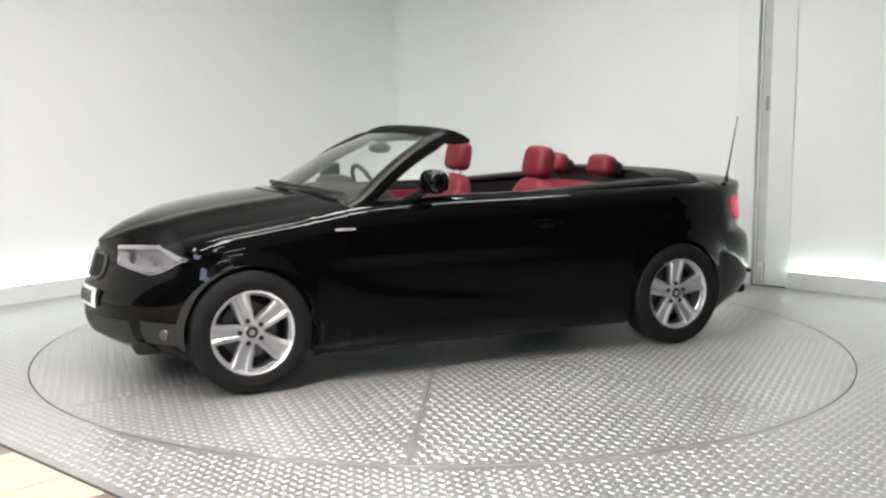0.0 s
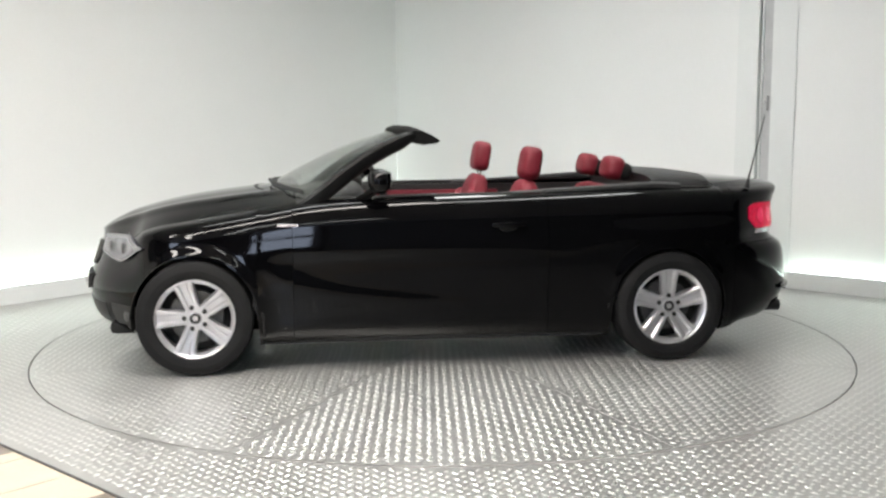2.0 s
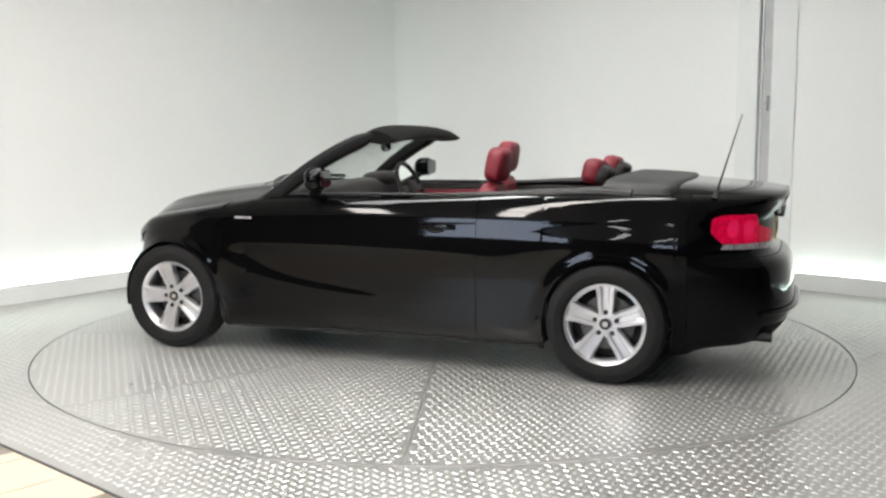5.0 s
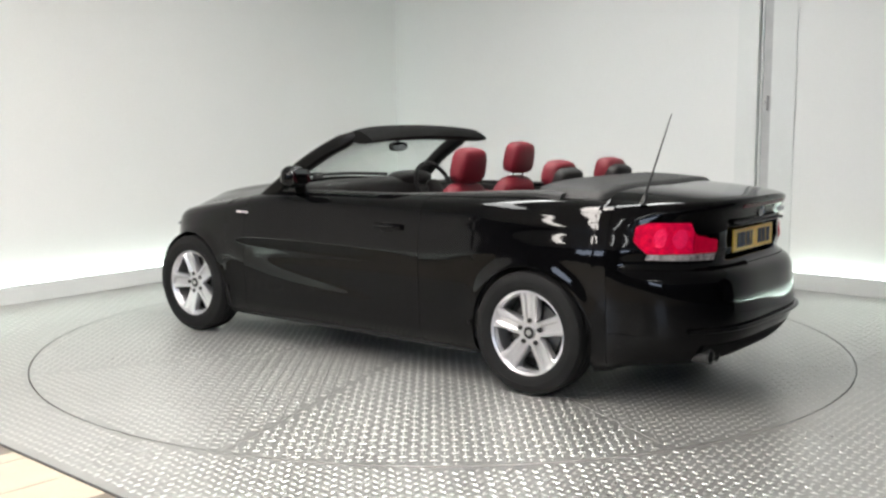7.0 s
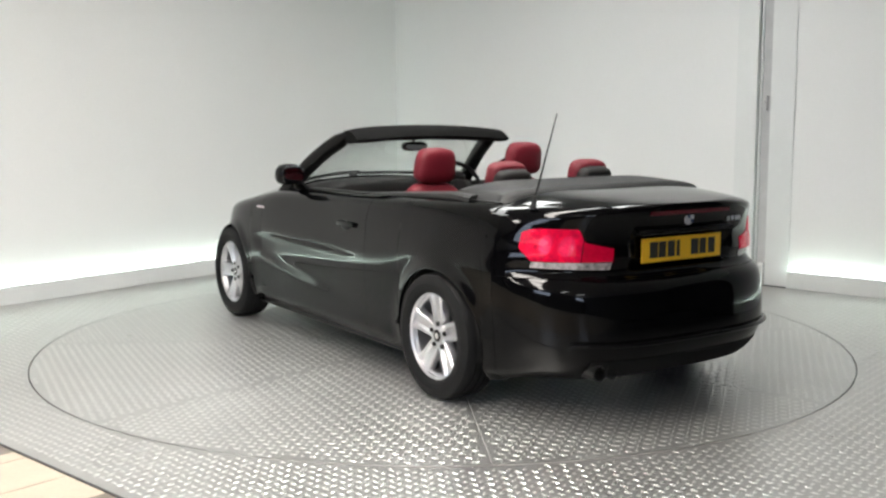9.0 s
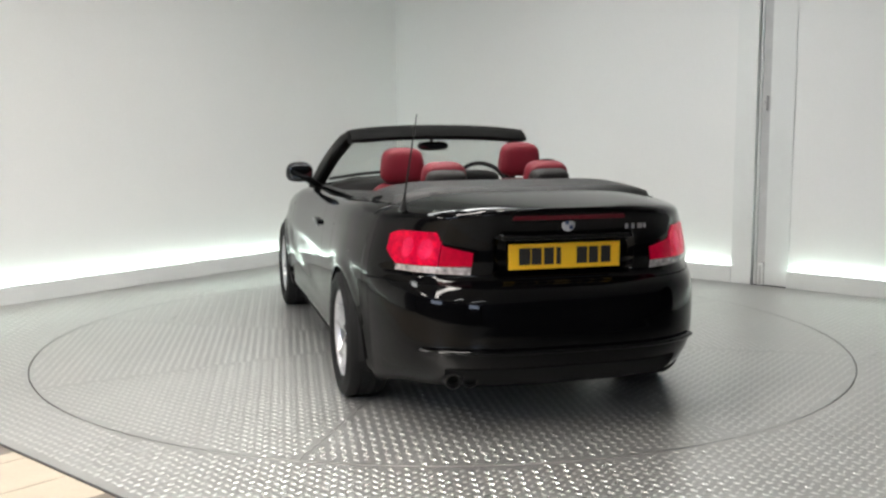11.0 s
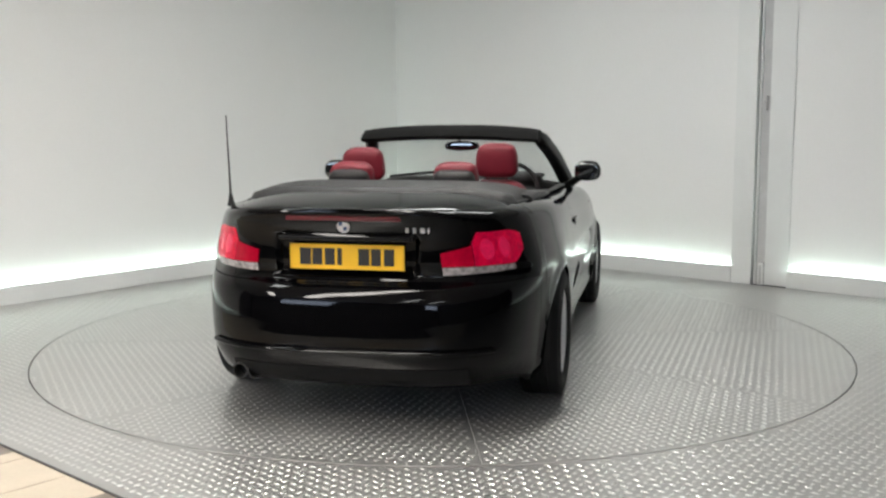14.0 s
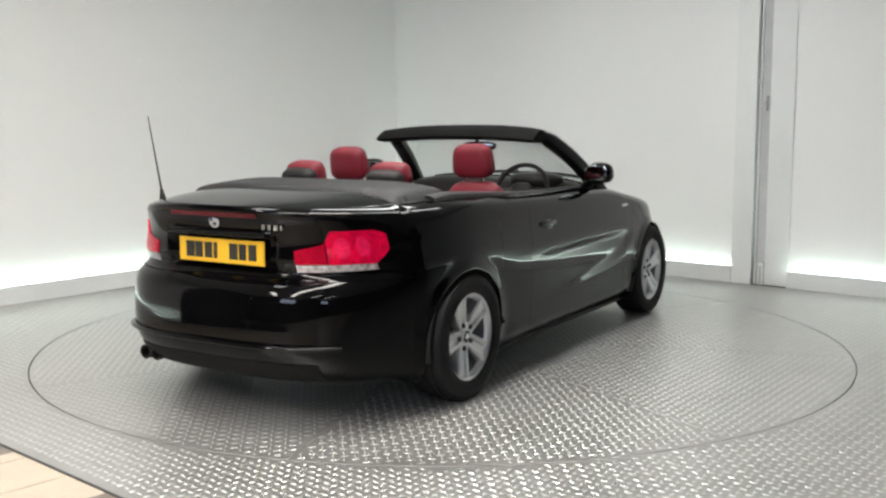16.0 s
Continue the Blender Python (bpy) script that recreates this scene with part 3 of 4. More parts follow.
def build_body(car):
    top = lambda x: float(EDGE_Z(x))
    g = 0.0012
    for mirror in (False, True):
        for name, x0, x1, nz in (("front_wing", 0.80 + g, 1.66 - g, 36), ("door", -0.62 + g, 0.80 - g, 40), ("rear_quarter", -1.74 + g, -0.62 - g, 36)):
            ss = [s_of_x(x) for x in stations(x0, x1)]
            part(name, slab(side_sheet(ss, bottom, top, nz, mirror), 0.014), M_PAINT, car, sharp=50)
        # upper corner over the rear lamp
        ss = list(np.linspace(s_of_y(0.590, False), s_of_x(-1.74 - g), 26))
        part("rear_corner", slab(side_sheet(ss, lambda x: split_z(x) + g, top, 24, mirror), 0.014), M_PAINT, car, sharp=50)
    ss = list(np.linspace(s_of_x(1.66 + g), S_END, 34))
    part("front_bumper", slab(wrap_sheet(ss, bottom, lambda x: split_z(x) - g, 26), 0.014), M_PAINT, car, sharp=50)
    part("nose_panel", slab(wrap_sheet(ss, lambda x: split_z(x) + g, top, 12), 0.014), M_PAINT, car, sharp=50)
    ss = list(np.linspace(s_of_x(-1.74 - g), 0.0, 44))
    part("rear_bumper", slab(wrap_sheet(ss, bottom, lambda x: split_z(x) - g, 30), 0.014), M_PAINT, car, sharp=50)
    ss = list(np.linspace(s_of_y(0.590, False) - 2 * g, 0.0, 34))
    part("boot_face", slab(wrap_sheet(ss, lambda x: split_z(x) + g, top, 44), 0.014), M_PAINT, car, sharp=50)

    # bonnet and boot lid, arched across between the edges of the wings
    bonnet_z = curve_of((0.70, 1.0), (0.85, 0.998), (0.96, 0.992), (1.07, 0.980), (1.26, 0.958), (1.44, 0.930), (1.62, 0.890), (1.81, 0.828), (1.92, 0.765), (1.99, 0.71), (2.05, 0.69))
    boot_z = curve_of((-2.26, 0.990), (-2.18, 0.998), (-2.11, 1.006), (-1.96, 1.021), (-1.75, 1.036), (-1.6, 1.045))

    def lid(places, height, nq, ridge, fall=2.3):
        P = np.zeros((len(places), nq, 3))
        for i, s in enumerate(places):
            x0 = float(np.interp(s, PLAN_S, PLAN[:, 0]))
            x, y, z = skin(s, float(EDGE_Z(x0)))
            crown = max(0.0, float(height(x)) - z)
            for j, q in enumerate(np.linspace(-1, 1, nq)):
                P[i, j] = (x, y * 0.998 * q, z + crown * (1 - abs(q) ** fall) + ridge * crown * math.exp(-((abs(q) - 0.60) / 0.09) ** 2))
        return P
    ss = [s_of_x(x) for x in np.linspace(0.78, 1.70, 22)] + list(np.linspace(s_of_x(1.72), S_END - 0.02, 22))
    part("bonnet", slab(lid(ss, bonnet_z, 41, 0.10), 0.014), M_PAINT, car, sharp=50)
    ss = [s_of_x(x) for x in np.linspace(-1.66, -1.95, 10)] + list(np.linspace(s_of_x(-1.97), 0.02, 26))
    part("boot_lid", slab(lid(ss, boot_z, 41, 0.0, 5.0), 0.014), M_PAINT, car, sharp=50)

    # soft cover of the folded roof: rear panel and the two arms beside the rear seats
    nq, nx = 33, 18
    P = np.zeros((nx, nq, 3))
    for i, x in enumerate(np.linspace(-1.27, -1.655, nx)):
        e = i / (nx - 1)
        half = 0.712 - 0.02 * e
        mid = 1.072 - 0.022 * e ** 2 - 0.010 * float(smoothstep((e - 0.85) / 0.15)) - 0.012 * float(smoothstep((0.12 - e) / 0.12))
        edge = 1.015 - 0.012 * e
        for j, q in enumerate(np.linspace(-1, 1, nq)):
            z = edge + (mid - edge) * (1 - abs(q) ** 6.5) - 0.055 * float(smoothstep((abs(q) - 0.93) / 0.07)) - 0.040 * float(smoothstep((e - 0.90) / 0.10))
            P[i, j] = (x - 0.07 * (1 - q * q) * e, half * q, z)
    part("roof_cover", slab(P, 0.045), M_CLOTH, car, "black leather-grained cover of the folded roof", sharp=40)
    for sgn in (-1, 1):
        n = 16
        path = [(x, sgn * (0.665 + 0.008 * e), 0.956 + 0.044 * e - 0.02 * max(0.0, e - 0.85) / 0.15) for e, x in ((k / (n - 1), -0.28 - 1.15 * k / (n - 1)) for k in range(n))]
        part("cover_arm", sweep(path, [0.025 + 0.030 * min(1, 2 * k / n) for k in range(n)], [0.008 + 0.026 * k / n for k in range(n)]), M_CLOTH, car)
        path = [(x, sgn * 0.695, float(EDGE_Z(x)) - 0.004) for x in np.linspace(0.70, -0.62, 16)]
        part("window_seal", sweep(path, 0.016, 0.010), M_SATIN, car)
        # black trim along the shoulder
        path = [skin(s_of_x(x), float(EDGE_Z(x)) - 0.004) for x in np.linspace(-0.64, -1.62, 14)]
        part("shoulder_trim", sweep([(p[0], sgn * (p[1] - 0.012), p[2]) for p in path], 0.014, 0.007), M_TRIM, car)

    # dark structure behind the panels, wheel housings and floor pan
    for mirror in (False, True):
        ss = [s_of_x(x) for x in stations(-1.95, 1.80, 0.1)]
        P = side_sheet(ss, lambda x: bottom(x) + 0.012, lambda x: top(x) - 0.06, 12, mirror)
        part("inner_panel", slab(P, 0.004, offset=-0.030), M_UNDER, car)
        for ax in (-AXLE, AXLE):
            sg = -1 if mirror else 1
            prof = [(0.02, 0.50), (0.345, 0.50), (0.348, 0.70), (0.342, 0.845)]
            bm = bmesh.new()
            A = np.zeros((25, len(prof), 3))
            for i in range(25):
                a = math.radians(-12) + math.radians(204) * i / 24
                for j, (r, h) in enumerate(prof):
                    A[i, j] = (ax + r * math.cos(a), sg * h, ARCH_Z + r * math.sin(a))
            bm, _ = grid(A)
            part("wheel_housing", bm, M_UNDER, car)
    part("floor_pan", box(-1.95, 1.85, -0.5, 0.5, 0.17, 0.24, bevel=0.03), M_UNDER, car)
    for sgn in (-1, 1):
        part("sill", box(-0.97, 0.97, sgn * 0.64 - 0.16, sgn * 0.64 + 0.16, 0.145, 0.24, bevel=0.03), M_UNDER, car)
    part("inner_tail", box(-2.02, -1.72, -0.62, 0.62, 0.27, 0.90, bevel=0.05), M_UNDER, car)
    part("inner_nose", box(0.98, 1.74, -0.45, 0.45, 0.22, 0.60, bevel=0.05), M_UNDER, car)


def patch(s0, s1, lo, hi, ns, nz, mirror):
    """A piece of the skin between two places, with its lower and upper edge given over 0..1 from s0 to s1."""
    P = np.zeros((ns, nz, 3))
    for i in range(ns):
        e = i / (ns - 1)
        s = s0 + (s1 - s0) * e
        for j in range(nz):
            P[i, j] = skin(s, lo(e) + (hi(e) - lo(e)) * j / (nz - 1))
    return P * np.array([1, -1, 1]) if mirror else P


def build_lamps(car):
    a, b = s_of_y(0.445, False), s_of_x(-1.91)
    length = b - a
    knee = (s_of_y(0.585, False) - a) / length
    for mirror in (False, True):
        # rear lamp: stepped red lens over a clear strip
        tip = lambda e: max(0.0, e - 0.80) / 0.20
        hi = lambda e: 0.800 + 0.030 * min(1.0, e / knee) + 0.058 * float(smoothstep((e - knee + 0.03) / 0.13)) - 0.020 * tip(e) ** 2
        lo = lambda e: 0.742 + 0.060 * tip(e) ** 1.2
        cut = knee + 0.01
        outer = lambda f: (lambda e: f(cut + (1 - cut) * e))
        lamp = part("rear_lamp", slab(patch(a + length * cut, b, outer(lo), outer(hi), 34, 12, mirror), 0.012, 0.005), M_TAIL, car, "glossy red rear lamp lens")
        inner = lambda f: (lambda e: f((cut - 0.012) * e))
        part("boot_lamp", slab(patch(a, a + length * (cut - 0.012), inner(lo), inner(hi), 14, 8, mirror), 0.012, 0.005), M_TAIL_DARK, lamp, "darker red lamp section on the boot lid")
        for e0, e1, zc, zh in ((knee + 0.08, knee + 0.24, 0.812, 0.046), (knee + 0.30, knee + 0.44, 0.816, 0.046)):
            arc = lambda e: zh * math.sqrt(max(0.02, 1 - (2 * e - 1) ** 2))
            part("lamp_chamber", slab(patch(a + length * e0, a + length * e1, lambda e: zc - arc(e), lambda e: zc + arc(e), 14, 8, mirror), 0.012, 0.0065), M_TAIL_CORE, lamp, "brighter red lamp chamber")
        part("clear_strip", slab(patch(a, a + length * 0.80, lambda e: 0.704 + 0.010 * e, lambda e: 0.739 + 0.001 * e, 30, 5, mirror), 0.012, 0.005), M_TAIL_WHITE, lamp, "clear lower strip")
        # head lamp
        f0, f1 = s_of_x(1.655), s_of_y(0.31, True)
        hi = lambda e: 0.692 + 0.046 * float(smoothstep(e / 0.55)) - 0.010 * max(0.0, e - 0.5) / 0.5
        lo = lambda e: 0.684 - 0.084 * float(smoothstep(e / 0.60)) + 0.040 * max(0.0, e - 0.6) / 0.4
        head = part("head_lamp", slab(patch(f0, f1, lo, hi, 44, 12, mirror), 0.012, 0.012), M_REFLECTOR, car, "silvery head lamp under a clear lens")
        part("lamp_lens", slab(patch(f0 + 0.01, f1 - 0.01, lambda e: lo(e) + 0.004, lambda e: hi(e) - 0.004, 44, 10, mirror), 0.004, 0.022), M_LENS, head)
        sg = -1 if mirror else 1
        for s in (f0 + (f1 - f0) * 0.50, f0 + (f1 - f0) * 0.78):
            x, y, z = skin(s, 0.660)
            part("projector", cushion(0.014, 0.030, 0.030, pose(x + 0.006, sg * (y + 0.004), z, 0, 0, sg * 40), power=2.0), M_STEEL, head, "round dark projector lens")
            part("lamp_ring", sweep([(x + 0.012 - 0.6 * 0.038 * math.cos(k * math.pi / 10), sg * (y + 0.006 + 0.038 * math.cos(k * math.pi / 10)), z + 0.038 * math.sin(k * math.pi / 10)) for k in range(21)], 0.004, 0.004, steps=8), M_STEEL, head)
        part("lamp_brow", slab(patch(f0 + (f1 - f0) * 0.12, f1 - 0.01, lambda e: hi(0.12 + 0.86 * e) - 0.024, lambda e: hi(0.12 + 0.86 * e) - 0.006, 30, 4, mirror), 0.006, 0.018), M_ALLOY, head, "bright upper edge inside the lamp")
        rim = [(f0 + (f1 - f0) * e, hi(e)) for e in np.linspace(0.02, 0.98, 20)] + [(f0 + (f1 - f0) * e, lo(e)) for e in np.linspace(0.98, 0.02, 20)]
        rim = [skin(s, z) for s, z in rim + rim[:1]]
        part("lamp_rim", sweep([(p[0] + 0.014, sg * (p[1] + 0.012), p[2]) for p in rim], 0.003, 0.003, steps=8), M_ALLOY, head, "thin bright rim of the lamp")
        # side repeater on the wing
        m0, m1 = s_of_x(0.770), s_of_x(0.880)
        part("side_marker", slab(patch(m0, m1, lambda e: 0.807, lambda e: 0.820, 8, 4, mirror), 0.010, 0.005), M_TAIL_WHITE, car, "small clear side marker")
        # fog lamp and side intake
        q0, q1 = s_of_y(0.72, True), s_of_y(0.52, True)
        fog = part("side_intake", slab(patch(q0, q1, lambda e: 0.245, lambda e: 0.36, 12, 6, mirror), 0.010, 0.003), M_SATIN, car)
        x, y, z = skin((q0 + q1) / 2, 0.300)
        part("fog_lamp", cushion(0.012, 0.032, 0.030, pose(x + 0.002, sg * y, z, 0, 0, sg * 32), power=2.2), M_STEEL, fog, "small round fog lamp")
        # kidney grille
        k0, k1 = s_of_y(0.185, True), s_of_y(0.022, True)
        gr = part("grille", slab(patch(k0, k1, lambda e: 0.545, lambda e: 0.672, 8, 8, mirror), 0.010, 0.004), M_TRIM, car)
        ring = [skin(k0 + (k1 - k0) * (0.5 + 0.5 * math.copysign(abs(math.cos(t)) ** 0.6, math.cos(t))), 0.6085 + 0.066 * math.copysign(abs(math.sin(t)) ** 0.6, math.sin(t))) for t in np.linspace(0, 2 * math.pi, 29)]
        part("grille_surround", sweep([(p[0] + 0.008, sg * p[1], p[2]) for p in ring], 0.007, 0.007, steps=8, up=(1, 0, 0.01)), M_STEEL, gr)
        for k in range(6):
            p0 = skin(k0 + (k1 - k0) * (k + 0.8) / 6.6, 0.55)
            part("grille_bar", sweep([(p0[0] + 0.008, sg * p0[1], 0.55), (p0[0] - 0.03, sg * p0[1], 0.668)], 0.004, 0.004, steps=6, up=(0, 1, 0)), M_SATIN, gr)
    part("lower_intake", slab(np.concatenate([patch(s_of_y(0.46, True), S_END, lambda e: 0.235, lambda e: 0.35, 14, 6, False), patch(s_of_y(0.46, True), S_END, lambda e: 0.235, lambda e: 0.35, 14, 6, True)[::-1][1:]]), 0.010, 0.003), M_SATIN, car)
    # tail trim: third lamp, badge, lettering bars, lip under the bumper, exhaust
    mid = lambda y: s_of_y(y, False)
    strip = np.concatenate([patch(mid(0.30), 0.0, lambda e: 0.945, lambda e: 0.962, 14, 4, False), patch(mid(0.30), 0.0, lambda e: 0.945, lambda e: 0.962, 14, 4, True)[::-1][1:]])
    part("third_lamp", slab(strip, 0.008, 0.004), M_BRAKELIGHT, car, "dark red high brake lamp strip")
    half_lip = [skin(s, 0.380) for s in np.linspace(mid(0.68), 0.0, 24)]
    lip = [(q[0] - 0.011, q[1], q[2]) for q in half_lip] + [(q[0] - 0.011, -q[1], q[2]) for q in reversed(half_lip[:-1])]
    part("bumper_lip", sweep(lip, 0.018, 0.012, steps=16, power=2.0), M_PAINT, car)
    low = np.concatenate([patch(mid(0.58), 0.0, lambda e: 0.215, lambda e: 0.300, 20, 5, False), patch(mid(0.58), 0.0, lambda e: 0.215, lambda e: 0.300, 20, 5, True)[::-1][1:]])
    part("diffuser_panel", slab(low, 0.012, 0.004), M_MATT, car)
    bx, by, bz = skin(0.0, 0.918)
    badge = part("badge", cushion(0.006, 0.031, 0.031, pose(bx - 0.002, 0, bz, 0, -10, 0), power=2.0), M_ALLOY, car, "small round emblem in blue and white")
    for a0 in (0, 180):
        part("badge_quarter", box(-0.0035, 0.0, 0.002, 0.018, 0.002, 0.018, m=pose(bx - 0.0075, 0, bz, a0, 0, 0)), M_BADGE, badge, smooth=False)
    for k, w in enumerate((0.014, 0.014, 0.022, 0.008)):
        y = -0.275 - k * 0.032
        x, _, z = skin(mid(-y), 0.902)
        part("model_bar", box(x - 0.007, x + 0.002, y - w, y, 0.892, 0.914, bevel=0.002, seg=1), M_ALLOY, car)
    part("boot_handle", box(-2.185, -2.145, -0.30, 0.30, 0.856, 0.872, bevel=0.005), M_TRIM, car)
    for y in (0.44, 0.515):
        part("tailpipe", lathe([(0.030, -0.08), (0.034, -0.08), (0.036, 0.06), (0.030, 0.06), (0.028, 0.0), (0.0, 0.0)], 24), M_PIPE, car).matrix_basis = pose(-2.09, y, 0.245, 0, 0, 90)
    x = -2.163
    plate = part("number_plate", box(x - 0.005, x + 0.003, -0.262, 0.262, 0.722, 0.835, bevel=0.002, seg=1, m=Matrix.Translation((0, 0, 0))), M_YELLOW, car, "yellow rear number plate with black bars")
    plate.matrix_basis = Matrix.Translation((-2.137 - x, 0, 0))
    for k, w in enumerate((0.052, 0.046, 0.046, 0.020, 0.0, 0.050, 0.044, 0.046)):
        y = 0.215 - k * 0.058 + (0.02 if k > 4 else 0)
        if w:
            part("plate_bar", box(x - 0.0075, x - 0.0052, y - w, y, 0.742, 0.816), M_BLACK, plate, smooth=False)
    nose = skin(S_END, 0.45)[0]

    def front_strip(y0, y1, z0, z1, thick, out, n=12):
        """A plate bent half as much as the nose behind it."""
        P = np.zeros((n, 4, 3))
        for i, y in enumerate(np.linspace(y0, y1, n)):
            for j in range(4):
                z = z0 + (z1 - z0) * j / 3
                back = skin(s_of_y(abs(y) * 1.04, True), z)[0]
                P[i, j] = (0.6 * back + 0.4 * nose - 0.004, y, z)
        return slab(P, thick, out)
    fp = part("front_plate", front_strip(-0.24, 0.24, 0.40, 0.50, 0.006, 0.010), M_WHITE, car, "white front number plate with black bars")
    part("plate_carrier", front_strip(-0.235, 0.235, 0.405, 0.495, 0.030, 0.003), M_SATIN, fp)
    for k in range(7):
        y = -0.20 + k * 0.058
        part("plate_bar", front_strip(y, y + 0.044, 0.418, 0.482, 0.004, 0.0125, 3), M_BLACK, fp)


def build_screen(car):
    def foot(q):
        return Vector((0.965 - 0.265 * abs(q) ** 2, 0.715 * q, 0.985 - 0.045 * q * q))

    def head(q):
        return Vector((0.185 - 0.055 * q * q, 0.560 * q, 1.325 - 0.028 * abs(q) ** 2.5))
    P = np.zeros((25, 15, 3))
    for i, q in enumerate(np.linspace(-1, 1, 25)):
        for j in range(15):
            t = j / 14
            v = foot(q).lerp(head(q), t)
            v.z += 0.035 * math.sin(math.pi * t)
            P[i, j] = v
    gl = part("windscreen", slab(P, 0.005), M_GLASS, car, "clear raked windscreen glass", sharp=60)
    gl.visible_shadow = False
    # header rail: one section swept across
    section = ((0.115, -0.012), (0.105, 0.012), (0.06, 0.026), (0.0, 0.022), (-0.06, -0.004), (-0.108, -0.034), (-0.116, -0.046), (-0.09, -0.060), (0.0, -0.070), (0.08, -0.054))
    H = np.zeros((25, len(section), 3))
    for i, q in enumerate(np.linspace(-1, 1, 25)):
        c = head(q) + Vector((-0.075, 0.0, 0.0))
        k = 1.0 - 0.15 * abs(q) ** 6
        for j, (dx, dz) in enumerate(section):
            H[i, j] = (c.x + dx * k, c.y * 1.03, c.z + dz * k)
    bm, vs = grid(H, close=True)
    bm.faces.new(vs[0])
    bm.faces.new(vs[-1])
    bmesh.ops.recalc_face_normals(bm, faces=bm.faces[:])
    part("header_rail", bm, M_VINYL, car, "black screen header rail", sharp=60)
    for sgn in (-1, 1):
        path = []
        for t in np.linspace(0, 1, 14):
            v = foot(sgn * 1.0).lerp(head(sgn * 1.0), t)
            v.z += 0.035 * math.sin(math.pi * t) - 0.008
            path.append((v.x - 0.016, v.y - sgn * 0.010, v.z))
        path.append((path[-1][0] - 0.055, path[-1][1] - sgn * 0.012, path[-1][2] + 0.005))
        path.insert(0, (path[0][0] + 0.07, path[0][1] + sgn * 0.0, path[0][2] - 0.045))
        part("screen_pillar", sweep(path, [0.046] * 13 + [0.042, 0.034, 0.022], [0.046] * 13 + [0.038, 0.028, 0.018]), M_TRIM, car)
        # door mirror: shell, glass, foot
        mx, my, mz = 0.33, sgn * 0.862, 1.05
        shell = part("door_mirror", cushion(0.060, 0.092, 0.066, pose(mx, my, mz, 0, 0, sgn * 6), power=2.7, pinch=0.12), M_PAINT, car)
        part("mirror_glass", cushion(0.006, 0.076, 0.050, pose(mx - 0.058, my - sgn * 0.006, mz, 0, 0, sgn * 3), power=3.5), M_MIRROR, shell)
        part("mirror_foot", sweep([(0.42, sgn * 0.71, 0.945), (0.39, sgn * 0.75, 0.965), (0.345, sgn * 0.80, 1.0)], 0.035, 0.020), M_TRIM, shell)
        # door handle: bar over a recess
        hs = s_of_x(-0.40)
        x, y, z = skin(hs, 0.795)
        rec = part("door_handle", box(x - 0.10, x + 0.10, sgn * y - 0.012, sgn * y + 0.022, 0.783, 0.812, bevel=0.010), M_PAINT, car)
        part("handle_cup", cushion(0.055, 0.008, 0.028, pose(x + 0.01, sgn * (y + 0.001), 0.787), power=2.2), M_TRIM, rec)
    # wiper cowl, wipers and washer nozzle
    Q = np.zeros((21, 4, 3))
    for i, q in enumerate(np.linspace(-1, 1, 21)):
        for j in range(4):
            v = foot(q)
            Q[i, j] = (v.x + 0.10 * j / 3 * (1 - 0.5 * q * q) - 0.02, v.y, v.z - 0.004 + 0.006 * j / 3 - 0.028 * q ** 4)
    part("scuttle", slab(Q, 0.012), M_SATIN, car)
    for y0, y1 in ((-0.52, 0.10), (0.02, 0.60)):
        path = []
        for k in range(9):
            y = y0 + (y1 - y0) * k / 8
            v = foot(y / 0.715)
            path.append((v.x - 0.035 + 0.02 * (1 - k / 8), y, v.z + 0.036 - 0.010 * k / 8))
        part("wiper", sweep(path, 0.007, 0.012, steps=8), M_SATIN, car)
    part("wiper_pivot", cushion(0.035, 0.03, 0.022, pose(0.90, 0.10, 1.0), power=2.4), M_SATIN, car)
    inner = part("rear_view_mirror", cushion(0.018, 0.115, 0.032, pose(0.28, -0.03, 1.212, 0, 2, 12), power=2.8), M_SATIN, car)
    part("mirror_glass", cushion(0.003, 0.103, 0.026, pose(0.2635, -0.0335, 1.2125, 0, 2, 12), power=3.0), M_MIRROR, inner)
    part("mirror_stem", sweep([(0.285, -0.02, 1.225), (0.25, -0.01, 1.285)], 0.012, 0.010, up=(0, 1, 0)), M_SATIN, inner)
    aerial = part("aerial", sweep([(-1.853, 0.667, 0.975), (-1.858, 0.665, 0.992), (-1.866, 0.663, 1.03)], [0.018, 0.014, 0.007], [0.018, 0.014, 0.007], up=(1, 0, 0)), M_SATIN, car)
    part("aerial_rod", sweep([(-1.866, 0.663, 1.03), (-1.892, 0.654, 1.12), (-1.970, 0.628, 1.40)], [0.0055, 0.0045, 0.0025], [0.0055, 0.0045, 0.0025], steps=8, up=(1, 0, 0)), M_SATIN, aerial)


